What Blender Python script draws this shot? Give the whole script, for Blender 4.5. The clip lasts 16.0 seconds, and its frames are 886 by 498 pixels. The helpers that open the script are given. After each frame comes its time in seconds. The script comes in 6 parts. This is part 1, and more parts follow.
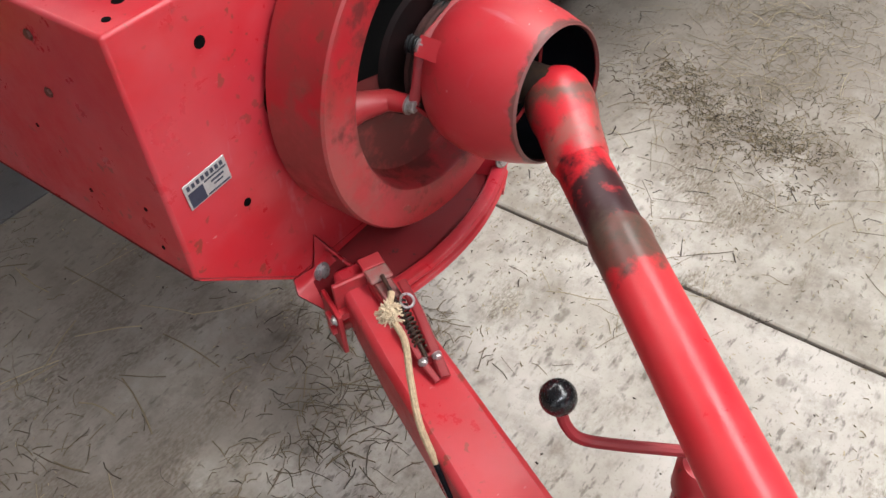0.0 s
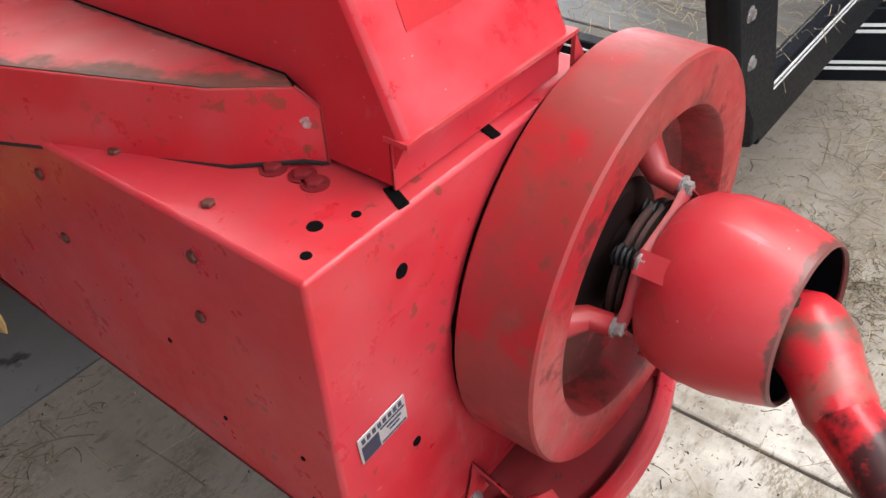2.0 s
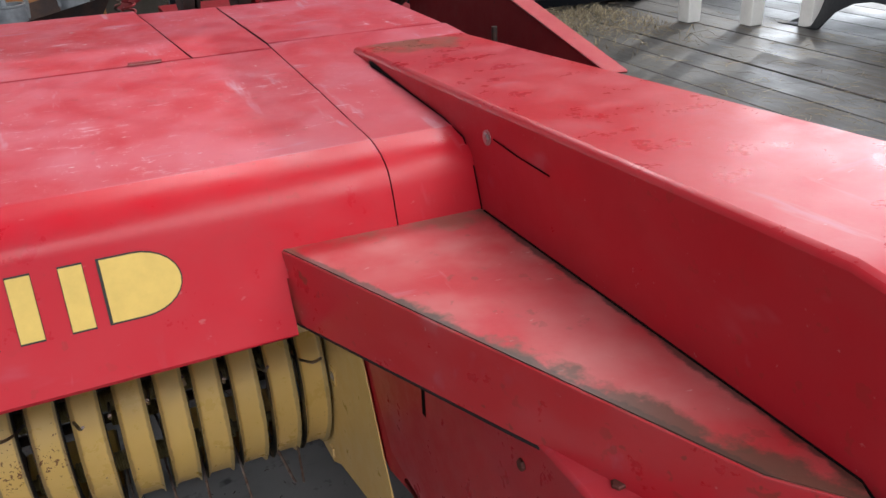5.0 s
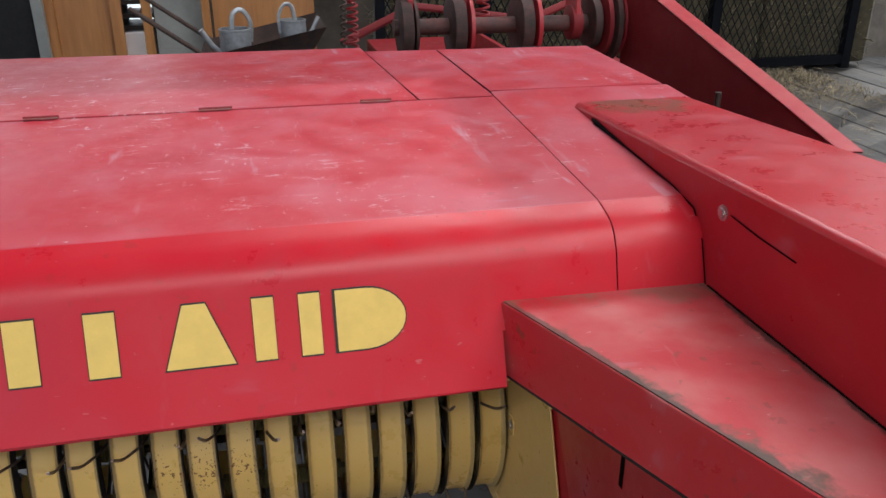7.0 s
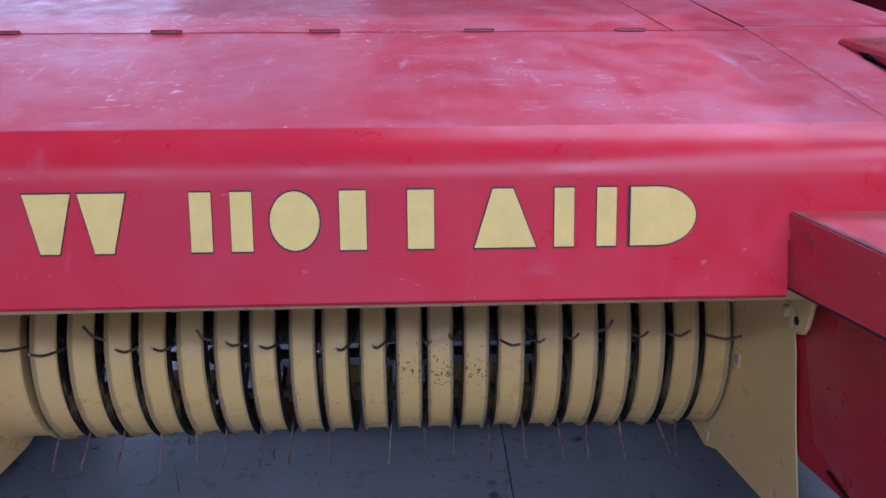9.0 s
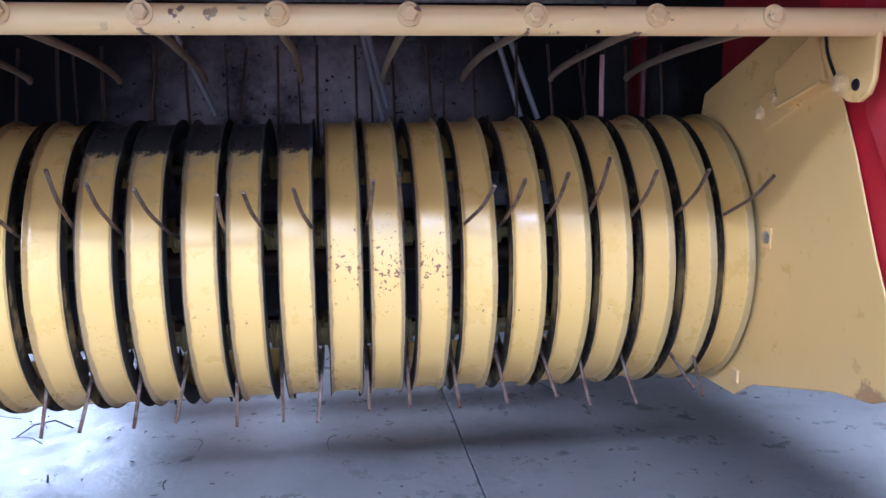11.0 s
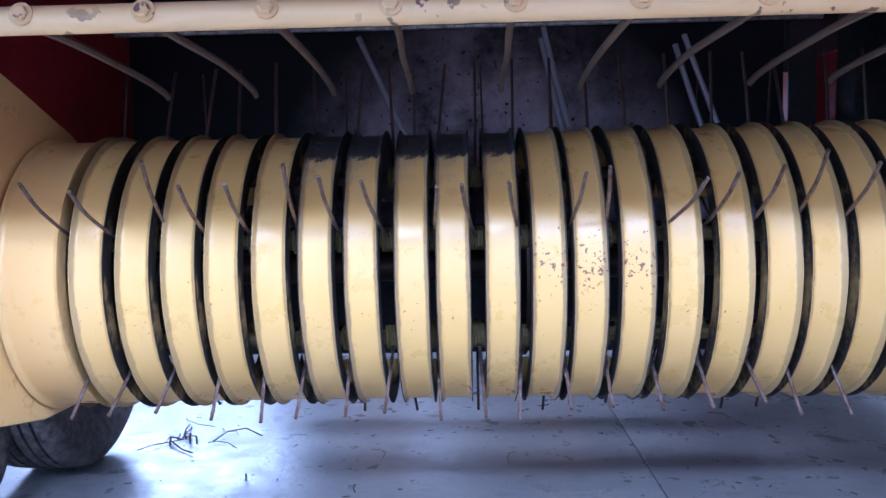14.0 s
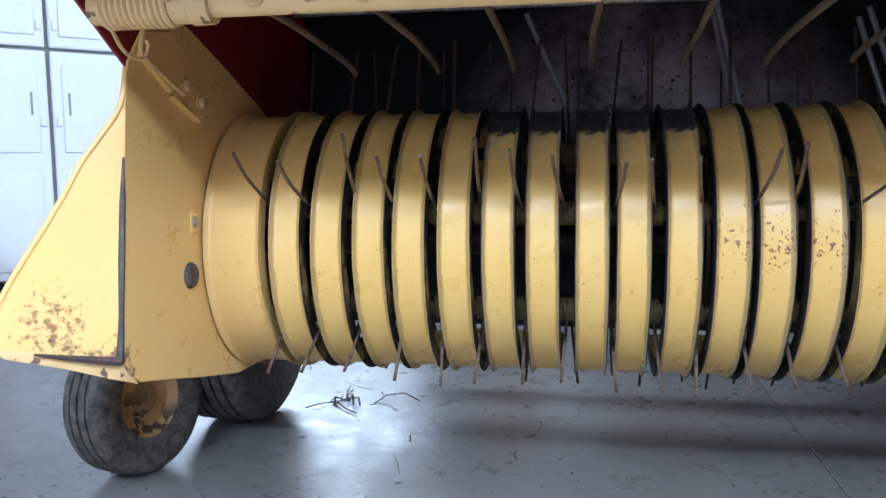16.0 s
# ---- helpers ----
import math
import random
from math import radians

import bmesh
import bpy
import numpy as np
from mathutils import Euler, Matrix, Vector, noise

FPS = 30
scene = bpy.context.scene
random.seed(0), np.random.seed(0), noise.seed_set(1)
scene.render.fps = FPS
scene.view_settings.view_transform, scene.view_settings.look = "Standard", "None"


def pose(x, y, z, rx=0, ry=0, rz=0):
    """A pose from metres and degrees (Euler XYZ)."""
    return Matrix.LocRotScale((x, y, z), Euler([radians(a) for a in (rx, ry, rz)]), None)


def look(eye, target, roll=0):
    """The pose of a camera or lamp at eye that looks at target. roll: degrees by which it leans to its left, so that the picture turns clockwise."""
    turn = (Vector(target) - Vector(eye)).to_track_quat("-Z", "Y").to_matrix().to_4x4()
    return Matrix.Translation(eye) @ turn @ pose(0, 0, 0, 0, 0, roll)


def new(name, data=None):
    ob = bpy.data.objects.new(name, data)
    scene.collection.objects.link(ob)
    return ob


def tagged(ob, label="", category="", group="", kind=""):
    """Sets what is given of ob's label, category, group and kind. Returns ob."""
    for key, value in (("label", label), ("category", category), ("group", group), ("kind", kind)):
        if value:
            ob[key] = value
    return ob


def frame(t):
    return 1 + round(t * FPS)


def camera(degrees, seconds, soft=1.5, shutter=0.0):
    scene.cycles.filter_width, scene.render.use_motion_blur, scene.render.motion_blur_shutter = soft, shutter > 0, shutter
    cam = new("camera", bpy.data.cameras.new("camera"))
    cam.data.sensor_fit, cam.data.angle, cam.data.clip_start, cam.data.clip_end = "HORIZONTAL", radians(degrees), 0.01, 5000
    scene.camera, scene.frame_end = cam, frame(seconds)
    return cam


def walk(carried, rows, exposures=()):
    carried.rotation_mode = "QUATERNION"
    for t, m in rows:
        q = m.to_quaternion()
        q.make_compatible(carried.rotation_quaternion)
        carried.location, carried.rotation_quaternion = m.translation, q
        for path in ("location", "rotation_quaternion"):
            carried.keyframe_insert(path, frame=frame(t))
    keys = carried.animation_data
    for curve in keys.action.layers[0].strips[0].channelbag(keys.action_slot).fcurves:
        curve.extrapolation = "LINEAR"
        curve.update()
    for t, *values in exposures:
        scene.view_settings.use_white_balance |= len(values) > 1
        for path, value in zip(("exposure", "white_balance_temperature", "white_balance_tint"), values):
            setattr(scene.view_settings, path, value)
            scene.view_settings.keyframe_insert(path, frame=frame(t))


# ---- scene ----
cam = camera(57.0, 16.0)
PATH = [
    (0, (-0.273, -1.792, 1.555), (0.811, -0.907, 0.126), -4.4),
    (0.5, (-0.216, -1.702, 1.539), (0.856, -0.745, 0.148), -4.7),
    (1, (-0.204, -1.596, 1.537), (0.885, -0.604, 0.183), -4.5),
    (1.5, (-0.182, -1.473, 1.547), (0.966, -0.489, 0.238), -4.2),
    (2, (-0.188, -1.391, 1.552), (1.007, -0.396, 0.294), -2.9),
    (2.5, (-0.209, -1.307, 1.561), (0.927, -0.17, 0.37), -2.1),
    (3, (-0.195, -1.218, 1.58), (0.834, 0.075, 0.454), -2.8),
    (3.5, (-0.187, -1.17, 1.6), (0.803, 0.206, 0.539), -3.0),
    (4, (-0.176, -1.143, 1.625), (0.766, 0.325, 0.647), -3.7),
    (4.5, (-0.201, -1.119, 1.652), (0.661, 0.432, 0.729), -3.0),
    (5, (-0.227, -1.103, 1.672), (0.506, 0.533, 0.785), -2.3),
    (5.2, (-0.241, -1.102, 1.683), (0.443, 0.556, 0.799), -2.2),
    (7.5, (-0.367, -1.051, 1.703), (-0.033, 0.759, 0.92), 0.6),
    (8, (-0.423, -1.07, 1.704), (-0.181, 0.755, 0.921), 1.0),
    (8.2, (-0.448, -1.08, 1.699), (-0.259, 0.75, 0.914), 1.0),
    (8.5, (-0.519, -1.117, 1.692), (-0.398, 0.712, 0.893), 0.6),
    (9, (-0.587, -1.143, 1.623), (-0.503, 0.663, 0.769), 0.2),
    (9.5, (-0.603, -1.073, 1.413), (-0.485, 0.743, 0.582), -1.2),
    (10, (-0.605, -0.985, 1.127), (-0.429, 0.896, 0.469), -1.0),
    (10.2, (-0.609, -0.974, 1.04), (-0.413, 0.93, 0.46), -0.7),
    (12.3, (-0.598, -0.924, 0.702), (-0.287, 1.047, 0.57), -1.6),
    (12.5, (-0.615, -0.927, 0.7), (-0.318, 1.046, 0.561), -1.7),
    (13, (-0.654, -0.93, 0.698), (-0.455, 1.054, 0.535), -1.8),
    (13.5, (-0.699, -0.946, 0.703), (-0.622, 1.044, 0.524), -1.7),
    (14, (-0.741, -0.978, 0.714), (-0.791, 1.014, 0.54), -1.3),
    (14.5, (-0.781, -1.001, 0.714), (-0.936, 0.985, 0.539), -0.7),
    (15, (-0.808, -1.009, 0.707), (-1.027, 0.971, 0.526), -0.6),
    (15.5, (-0.826, -1.018, 0.706), (-1.106, 0.953, 0.516), -0.7),
    (16, (-0.85, -1.03, 0.708), (-1.188, 0.929, 0.487), -0.6),
]
EXPOSURES = [(0, 0.0, 6300, 10), (0.6, 0.18, 6300, 10), (1.5, 0.46, 6300, 10), (2.0, 0.28, 6300, 10), (2.5, 0.26, 6300, 10), (3.5, 0.18, 6200, 10), (4, -0.04, 6150, 11), (4.5, -0.24, 6100, 11), (5, -0.29, 6100, 10), (7.5, -0.46, 6100, 10), (8.5, -0.5, 5120, 17), (9, -0.5, 4500, 23), (9.6, -0.2, 4600, 28),
             (10.2, 0.64, 4870, 17), (12.3, 1.56, 4330, 22), (13.5, 1.44, 4340, 23), (14.5, 1.23, 4300, 22), (15.2, 1.02, 4680, 18), (16, 0.94, 5100, 6)]
walk(cam, [(t, look(eye, target, roll)) for t, eye, target, roll in PATH], EXPOSURES)

# ---- light ----
world = bpy.data.worlds.new("sky")
scene.world = world
world.use_nodes = True
wn = world.node_tree.nodes
sky = wn.new("ShaderNodeTexSky")
sky.sky_type, sky.sun_disc = "NISHITA", False
sky.sun_elevation, sky.sun_rotation = radians(38), radians(60)
world.node_tree.links.new(sky.outputs["Color"], wn["Background"].inputs["Color"])
wn["Background"].inputs["Strength"].default_value = 0.04


def area(name, m, sx, sy, watts, colour):
    data = bpy.data.lights.new(name, "AREA")
    data.shape, data.size, data.size_y, data.energy, data.color = "RECTANGLE", sx, sy, watts, colour
    ob = new(name, data)
    ob.matrix_world = m
    return ob


sun_data = bpy.data.lights.new("sun", "SUN")
sun_data.energy, sun_data.angle, sun_data.color = 2.5, radians(0.5), (1.0, 0.95, 0.86)
sun = new("sun", sun_data)
sun.matrix_world = look((0, 0, 0), (-math.sin(radians(60)) * 0.79, -math.cos(radians(60)) * 0.79, -0.62))

# daylight lamps in two visible doorways, and in unseen roof panels and doors added
area("roof_light_front", look((0.25, -4.2, 3.94), (0.35, -3.4, 0.0)), 9.3, 0.3, 330, (0.98, 0.98, 1.0))
area("roof_light_side", look((6.9, 5.6, 3.94), (6.9, 5.6, 0.0)), 1.6, 2.6, 120, (0.97, 0.98, 1.0))
area("roof_light_mid", look((1.5, -2.1, 3.94), (1.2, -1.9, 0.0)), 4.4, 0.8, 185, (1.0, 0.97, 0.93))
# fill lamp added to brighten the hood tops and the rear floor
area("roof_fill_back", look((1.3, 2.2, 3.94), (1.2, 2.0, 0.0)), 3.7, 0.8, 130, (1.0, 0.97, 0.95))
area("door_light_front", look((-1.7, -6.9, 1.45), (-0.7, 0.0, 0.8)), 6.0, 2.7, 64, (0.95, 0.98, 1.0))
# fill lamp added on the left to brighten wing, plate and cabinets
area("left_fill_light", look((-7.9, -2.6, 1.25), (-1.5, 0.0, 0.6)), 3.6, 2.4, 38, (0.97, 0.98, 1.0))
area("door_light_side", look((7.9, 4.2, 1.95), (2.5, 2.2, 0.6)), 4.2, 3.6, 330, (0.95, 0.98, 1.0))
area("door_light_back", look((-3.0, 6.9, 1.9), (-0.9, 2.0, 0.0)), 3.8, 2.4, 115, (0.98, 0.98, 1.0))

# ---- materials ----


def mat_new(name):
    m = bpy.data.materials.new(name)
    m.use_nodes = True
    nt = m.node_tree
    return m, nt, nt.nodes["Principled BSDF"]


def add_noise(nt, scale, detail=6.0, rough=0.6, coord=None, stretch=None):
    n = nt.nodes.new("ShaderNodeTexNoise")
    n.inputs["Scale"].default_value, n.inputs["Detail"].default_value, n.inputs["Roughness"].default_value = scale, detail, rough
    if coord is None:
        coord = nt.nodes.new("ShaderNodeTexCoord").outputs["Object"]
    if stretch:
        mp = nt.nodes.new("ShaderNodeMapping")
        mp.inputs["Scale"].default_value = stretch
        nt.links.new(coord, mp.inputs["Vector"])
        coord = mp.outputs["Vector"]
    nt.links.new(coord, n.inputs["Vector"])
    return n.outputs["Fac"]


def ramp(nt, fac, lo, hi, a=0.0, b=1.0):
    r = nt.nodes.new("ShaderNodeMapRange")
    r.inputs["From Min"].default_value, r.inputs["From Max"].default_value = lo, hi
    r.inputs["To Min"].default_value, r.inputs["To Max"].default_value = a, b
    nt.links.new(fac, r.inputs["Value"])
    return r.outputs["Result"]


def mix(nt, fac, a, b):
    n = nt.nodes.new("ShaderNodeMix")
    n.data_type = "RGBA"
    for sock, v in ((n.inputs[0], fac), (n.inputs[6], a), (n.inputs[7], b)):
        if isinstance(v, bpy.types.NodeSocket):
            nt.links.new(v, sock)
        elif isinstance(v, (int, float)):
            sock.default_value = v
        else:
            sock.default_value = (*v, 1.0)
    return n.outputs[2]


def bump(nt, bsdf, height, strength, distance=0.002):
    b = nt.nodes.new("ShaderNodeBump")
    b.inputs["Strength"].default_value, b.inputs["Distance"].default_value = strength, distance
    nt.links.new(height, b.inputs["Height"])
    nt.links.new(b.outputs["Normal"], bsdf.inputs["Normal"])


def obj_coord(nt):
    """Object coordinates, shifted by a random step for each object."""
    tc = nt.nodes.new("ShaderNodeTexCoord")
    oi = nt.nodes.new("ShaderNodeObjectInfo")
    v = nt.nodes.new("ShaderNodeVectorMath")
    v.operation = "MULTIPLY_ADD"
    v.inputs[1].default_value = (1, 1, 1)
    nt.links.new(tc.outputs["Object"], v.inputs[0])
    s = nt.nodes.new("ShaderNodeVectorMath")
    s.operation = "SCALE"
    s.inputs[0].default_value = (31.0, 17.0, 23.0)
    nt.links.new(oi.outputs["Random"], s.inputs["Scale"])
    nt.links.new(s.outputs["Vector"], v.inputs[2])
    return v.outputs["Vector"]


def node_math(nt, op, a, b):
    n = nt.nodes.new("ShaderNodeMath")
    n.operation = op
    for sock, v in zip(n.inputs, (a, b)):
        if isinstance(v, bpy.types.NodeSocket):
            nt.links.new(v, sock)
        else:
            sock.default_value = v
    return n.outputs[0]


def measure_from(nt, op, v):
    """Object coordinates dotted with v, or their distance from v."""
    tc = nt.nodes.new("ShaderNodeTexCoord")
    n = nt.nodes.new("ShaderNodeVectorMath")
    n.operation = op
    n.inputs[1].default_value = v
    nt.links.new(tc.outputs["Object"], n.inputs[0])
    return n.outputs["Value"]


def stain(m, field, lo, hi, colour, amount=1.0, scale=25, spread=0.05, rough=None):
    """A ragged patch of stain, wear or painted shade, where the field lies between lo and hi."""
    nt = m.node_tree
    b = nt.nodes["Principled BSDF"]
    old = b.inputs["Base Color"].links[0].from_socket
    n = add_noise(nt, scale, 7, 0.65)
    f = node_math(nt, "ADD", field(nt), ramp(nt, n, 0.25, 0.75, -spread, spread))
    up = ramp(nt, f, lo - spread * 0.25, lo + spread * 0.25)
    down = ramp(nt, f, hi - spread * 0.25, hi + spread * 0.25, 1.0, 0.0)
    mask = node_math(nt, "MULTIPLY", node_math(nt, "MULTIPLY", up, down), amount)
    nt.links.new(mix(nt, mask, old, colour), b.inputs["Base Color"])
    if rough is not None:
        r = b.inputs["Roughness"]
        was = r.links[0].from_socket if r.links else r.default_value
        nt.links.new(node_math(nt, "ADD", node_math(nt, "MULTIPLY", was, node_math(nt, "SUBTRACT", 1.0, mask)), node_math(nt, "MULTIPLY", mask, rough)), r)
    return m


def speckle(m, middle, reach, level, scale, colour):
    """Small rust spots that thin out with the height from a middle line."""
    nt = m.node_tree
    b = nt.nodes["Principled BSDF"]
    old = b.inputs["Base Color"].links[0].from_socket
    height = measure_from(nt, "DOT_PRODUCT", (0, 0, 1))
    away = node_math(nt, "ABSOLUTE", node_math(nt, "SUBTRACT", height, middle), 0.0)
    bar = ramp(nt, away, 0.0, reach, level, level + 0.16)
    spot = ramp(nt, node_math(nt, "SUBTRACT", add_noise(nt, scale, 3, 0.55, obj_coord(nt)), bar), 0.0, 0.03, 0.0, 0.9)
    nt.links.new(mix(nt, spot, old, colour), b.inputs["Base Color"])


def scuff(m, colour, amount):
    """Chalky scratches and rubbed patches that come in loose groups."""
    nt = m.node_tree
    b = nt.nodes["Principled BSDF"]
    c = obj_coord(nt)
    group = ramp(nt, add_noise(nt, 3.0, 4, 0.6, c), 0.47, 0.60)
    old = b.inputs["Base Color"].links[0].from_socket
    for scale, stretch, lo in ((12, (1.0, 3.0, 1.0), 0.58), (16, (2.5, 1.0, 1.0), 0.60), (26, (1.0, 1.0, 1.0), 0.61)):
        mark = ramp(nt, add_noise(nt, scale, 8, 0.75, c, stretch), lo, lo + 0.09, 0.0, amount)
        old = mix(nt, node_math(nt, "MULTIPLY", group, mark), old, colour)
    nt.links.new(old, b.inputs["Base Color"])


def worn_paint(name, base, faded, dirt, fade=0.5, dirty=0.5, rough=0.38, chips=0.0, chip_colour=(0.1, 0.045, 0.02), spec=0.5, specks=0.0, chip_at=0.64, chip_scale=42, chip_low=0.5, chip_patch=4.0, edge=0.0):
    """Old enamel: base colour, chalky fading, brown dirt, small chips."""
    m, nt, b = mat_new(name)
    c = obj_coord(nt)
    n1 = add_noise(nt, 3.5, 8, 0.65, c)
    n2 = add_noise(nt, 14, 8, 0.7, c)
    n4 = add_noise(nt, 9, 3, 0.5, c, (1.0, 1.0, 1.6))
    n3 = add_noise(nt, 95, 5, 0.6, c)
    col = mix(nt, ramp(nt, n1, 0.44, 0.78, 0.0, fade), base, faded)
    col = mix(nt, ramp(nt, n4, 0.46, 0.82, 0.0, fade * 0.9), col, faded)
    d1 = add_noise(nt, 2.3, 9, 0.72, c, (1, 1, 1.7))
    col = mix(nt, ramp(nt, d1, 0.58, 0.76, 0.0, dirty), col, dirt)
    d2 = add_noise(nt, 34, 5, 0.6, c)
    col = mix(nt, ramp(nt, d2, 0.66, 0.74, 0.0, dirty), col, dirt)
    if chips:
        k = add_noise(nt, chip_scale, 3, 0.5, c)
        k2 = add_noise(nt, chip_patch, 2, 0.5, c)
        mul = nt.nodes.new("ShaderNodeMath")
        mul.operation = "MULTIPLY"
        nt.links.new(ramp(nt, k, chip_at, chip_at + 0.03), mul.inputs[0])
        nt.links.new(ramp(nt, k2, chip_low, chip_low + 0.1, 0.0, chips), mul.inputs[1])
        col = mix(nt, mul.outputs[0], col, chip_colour)
    if specks:
        s1 = add_noise(nt, 48, 2, 0.5, c, (1.0, 2.0, 2.0))
        s2 = add_noise(nt, 5.5, 3, 0.5, c)
        col = mix(nt, node_math(nt, "MULTIPLY", ramp(nt, s1, 0.72, 0.76), ramp(nt, s2, 0.42, 0.55, 0.0, specks)), col, (0.55, 0.38, 0.36))
        w1 = add_noise(nt, 4.5, 4, 0.55, c, (1.0, 5.0, 3.0))
        col = mix(nt, node_math(nt, "MULTIPLY", ramp(nt, w1, 0.66, 0.80), specks * 0.6), col, (0.42, 0.25, 0.34))
        v1 = add_noise(nt, 9, 3, 0.6, c, (3.0, 0.5, 1.0))
        v2 = add_noise(nt, 2.6, 3, 0.5, c)
        col = mix(nt, node_math(nt, "MULTIPLY", ramp(nt, v1, 0.62, 0.70), ramp(nt, v2, 0.50, 0.62, 0.0, specks * 0.5)), col, (0.50, 0.30, 0.36))
        t1 = add_noise(nt, 2.2, 3, 0.5, c)
        col = mix(nt, ramp(nt, t1, 0.52, 0.72, 0.0, 0.45), col, (0.36, 0.030, 0.055))
    if edge:
        bev, geo = nt.nodes.new("ShaderNodeBevel"), nt.nodes.new("ShaderNodeNewGeometry")
        bev.samples, bev.inputs["Radius"].default_value = 4, 0.006
        dot = nt.nodes.new("ShaderNodeVectorMath")
        dot.operation = "DOT_PRODUCT"
        nt.links.new(bev.outputs["Normal"], dot.inputs[0])
        nt.links.new(geo.outputs["Normal"], dot.inputs[1])
        worn = node_math(nt, "MULTIPLY", ramp(nt, dot.outputs["Value"], 0.99, 0.90), ramp(nt, n2, 0.38, 0.62, 0.0, edge))
        e2 = add_noise(nt, 8, 4, 0.6, c)
        col = mix(nt, worn, col, mix(nt, ramp(nt, e2, 0.42, 0.56), (0.46, 0.25, 0.23), (0.07, 0.04, 0.03)))
    nt.links.new(col, b.inputs["Base Color"])
    nt.links.new(ramp(nt, n2, 0.3, 0.7, rough - 0.08, rough + 0.2), b.inputs["Roughness"])
    b.inputs["Specular IOR Level"].default_value = spec
    bump(nt, b, n3, 0.12, 0.001)
    return m


def plain(name, colour, rough=0.5, metal=0.0, vary=0.25, scale=20, bump_by=0.1, other=None):
    m, nt, b = mat_new(name)
    c = obj_coord(nt)
    n1, n2 = add_noise(nt, scale, 6, 0.65, c), add_noise(nt, scale * 7, 4, 0.6, c)
    dark = other or tuple(v * (1 - vary) for v in colour)
    col = mix(nt, ramp(nt, n1, 0.35, 0.68), colour, dark)
    nt.links.new(col, b.inputs["Base Color"])
    nt.links.new(ramp(nt, n2, 0.3, 0.7, max(0.02, rough - 0.08), min(1, rough + 0.1)), b.inputs["Roughness"])
    b.inputs["Metallic"].default_value = metal
    if bump_by:
        bump(nt, b, n2, bump_by, 0.002)
    return m


BASE = (0.45, 0.017, 0.026)
RED = worn_paint("red_paint", BASE, (0.52, 0.10, 0.11), (0.11, 0.045, 0.035), 0.42, 0.35, 0.30, 0.6, specks=0.35, edge=0.6)
RED_TOP = worn_paint("faded_red_paint", (0.45, 0.022, 0.038), (0.50, 0.17, 0.22), (0.15, 0.07, 0.06), 0.55, 0.22, 0.38, 0.2, spec=0.45, specks=1.3)
scuff(RED_TOP, (0.66, 0.50, 0.55), 0.8)
RED_FRONT = worn_paint("front_red_paint", (0.47, 0.012, 0.023), (0.50, 0.06, 0.07), (0.15, 0.06, 0.05), 0.25, 0.15, 0.31, 0.2, spec=0.32, specks=0.2)
RED_SHELF = worn_paint("shelf_paint", BASE, (0.52, 0.21, 0.20), (0.15, 0.07, 0.05), 0.75, 0.35, 0.36, 0.4, specks=0.6)
stain(RED_SHELF, lambda nt: measure_from(nt, "DOT_PRODUCT", (0.936, 0.416, 0.0)), -0.2, -0.012, (0.085, 0.058, 0.038), 0.85, 13, 0.04)
stain(RED_SHELF, lambda nt: measure_from(nt, "DOT_PRODUCT", (0.937, 0.350, 0.0)), -0.2, 0.008, (0.06, 0.04, 0.03), 0.8, 30, 0.008)
stain(RED_SHELF, lambda nt: measure_from(nt, "DOT_PRODUCT", (1.0, 0.0, 0.0)), 0.326, 1.0, (0.05, 0.03, 0.022), 0.85, 20, 0.012)
stain(RED_SHELF, lambda nt: measure_from(nt, "DOT_PRODUCT", (0.0, 1.0, 0.0)), -0.03, 0.3, (0.24, 0.13, 0.09), 0.6, 12, 0.06)
RED_HOOD = worn_paint("drive_hood_paint", BASE, (0.50, 0.15, 0.17), (0.15, 0.07, 0.05), 0.40, 0.1, 0.27, 0.0, specks=0.6)
stain(RED_HOOD, lambda nt: measure_from(nt, "DISTANCE", (0.46, 0.55, 1.28)), -1.0, 0.09, (0.17, 0.095, 0.06), 0.7, 9, 0.11)
# less faded side paint, with the side's shade put into its colour
RED_SIDE_SHADED = worn_paint("shaded_side_paint", (0.44, 0.014, 0.024), (0.46, 0.06, 0.065), (0.13, 0.05, 0.04), 0.3, 0.2, 0.34, 0.2, spec=0.22, specks=0.3, edge=0.4)
RED_DARK = worn_paint("grimy_shaded_red_paint", (0.25, 0.010, 0.016), (0.22, 0.05, 0.045), (0.05, 0.028, 0.022), 0.4, 0.9, 0.5, 0.3)
RED_HUB = worn_paint("cast_red_paint", (0.36, 0.014, 0.022), (0.42, 0.09, 0.09), (0.07, 0.035, 0.03), 0.45, 0.95, 0.4, 0.5)
FLY = worn_paint("flywheel_paint", (0.35, 0.010, 0.016), (0.24, 0.040, 0.034), (0.11, 0.042, 0.032), 0.6, 0.5, 0.34, 0.5, spec=0.35, specks=0.22, edge=0.2)
# grime, with the shade under flywheel and shelf put into the red
GRIME_SHADE = worn_paint("shaded_grimy_paint", (0.17, 0.010, 0.014), (0.20, 0.03, 0.03), (0.04, 0.022, 0.02), 0.5, 0.9, 0.6, spec=0.25)
GREASE = worn_paint("greasy_casting", (0.007, 0.005, 0.005), (0.025, 0.008, 0.008), (0.003, 0.003, 0.003), 0.5, 0.8, 0.6, spec=0.06)
ARM = worn_paint("dusty_cast_arm", (0.30, 0.010, 0.016), (0.30, 0.11, 0.09), (0.05, 0.025, 0.02), 0.6, 1.0, 0.36, 0.4)
HINGE_PLATE = plain("dusty_red_steel", (0.32, 0.05, 0.05), 0.6, 0.1, 0.4, 30, 0.1, (0.22, 0.16, 0.14))
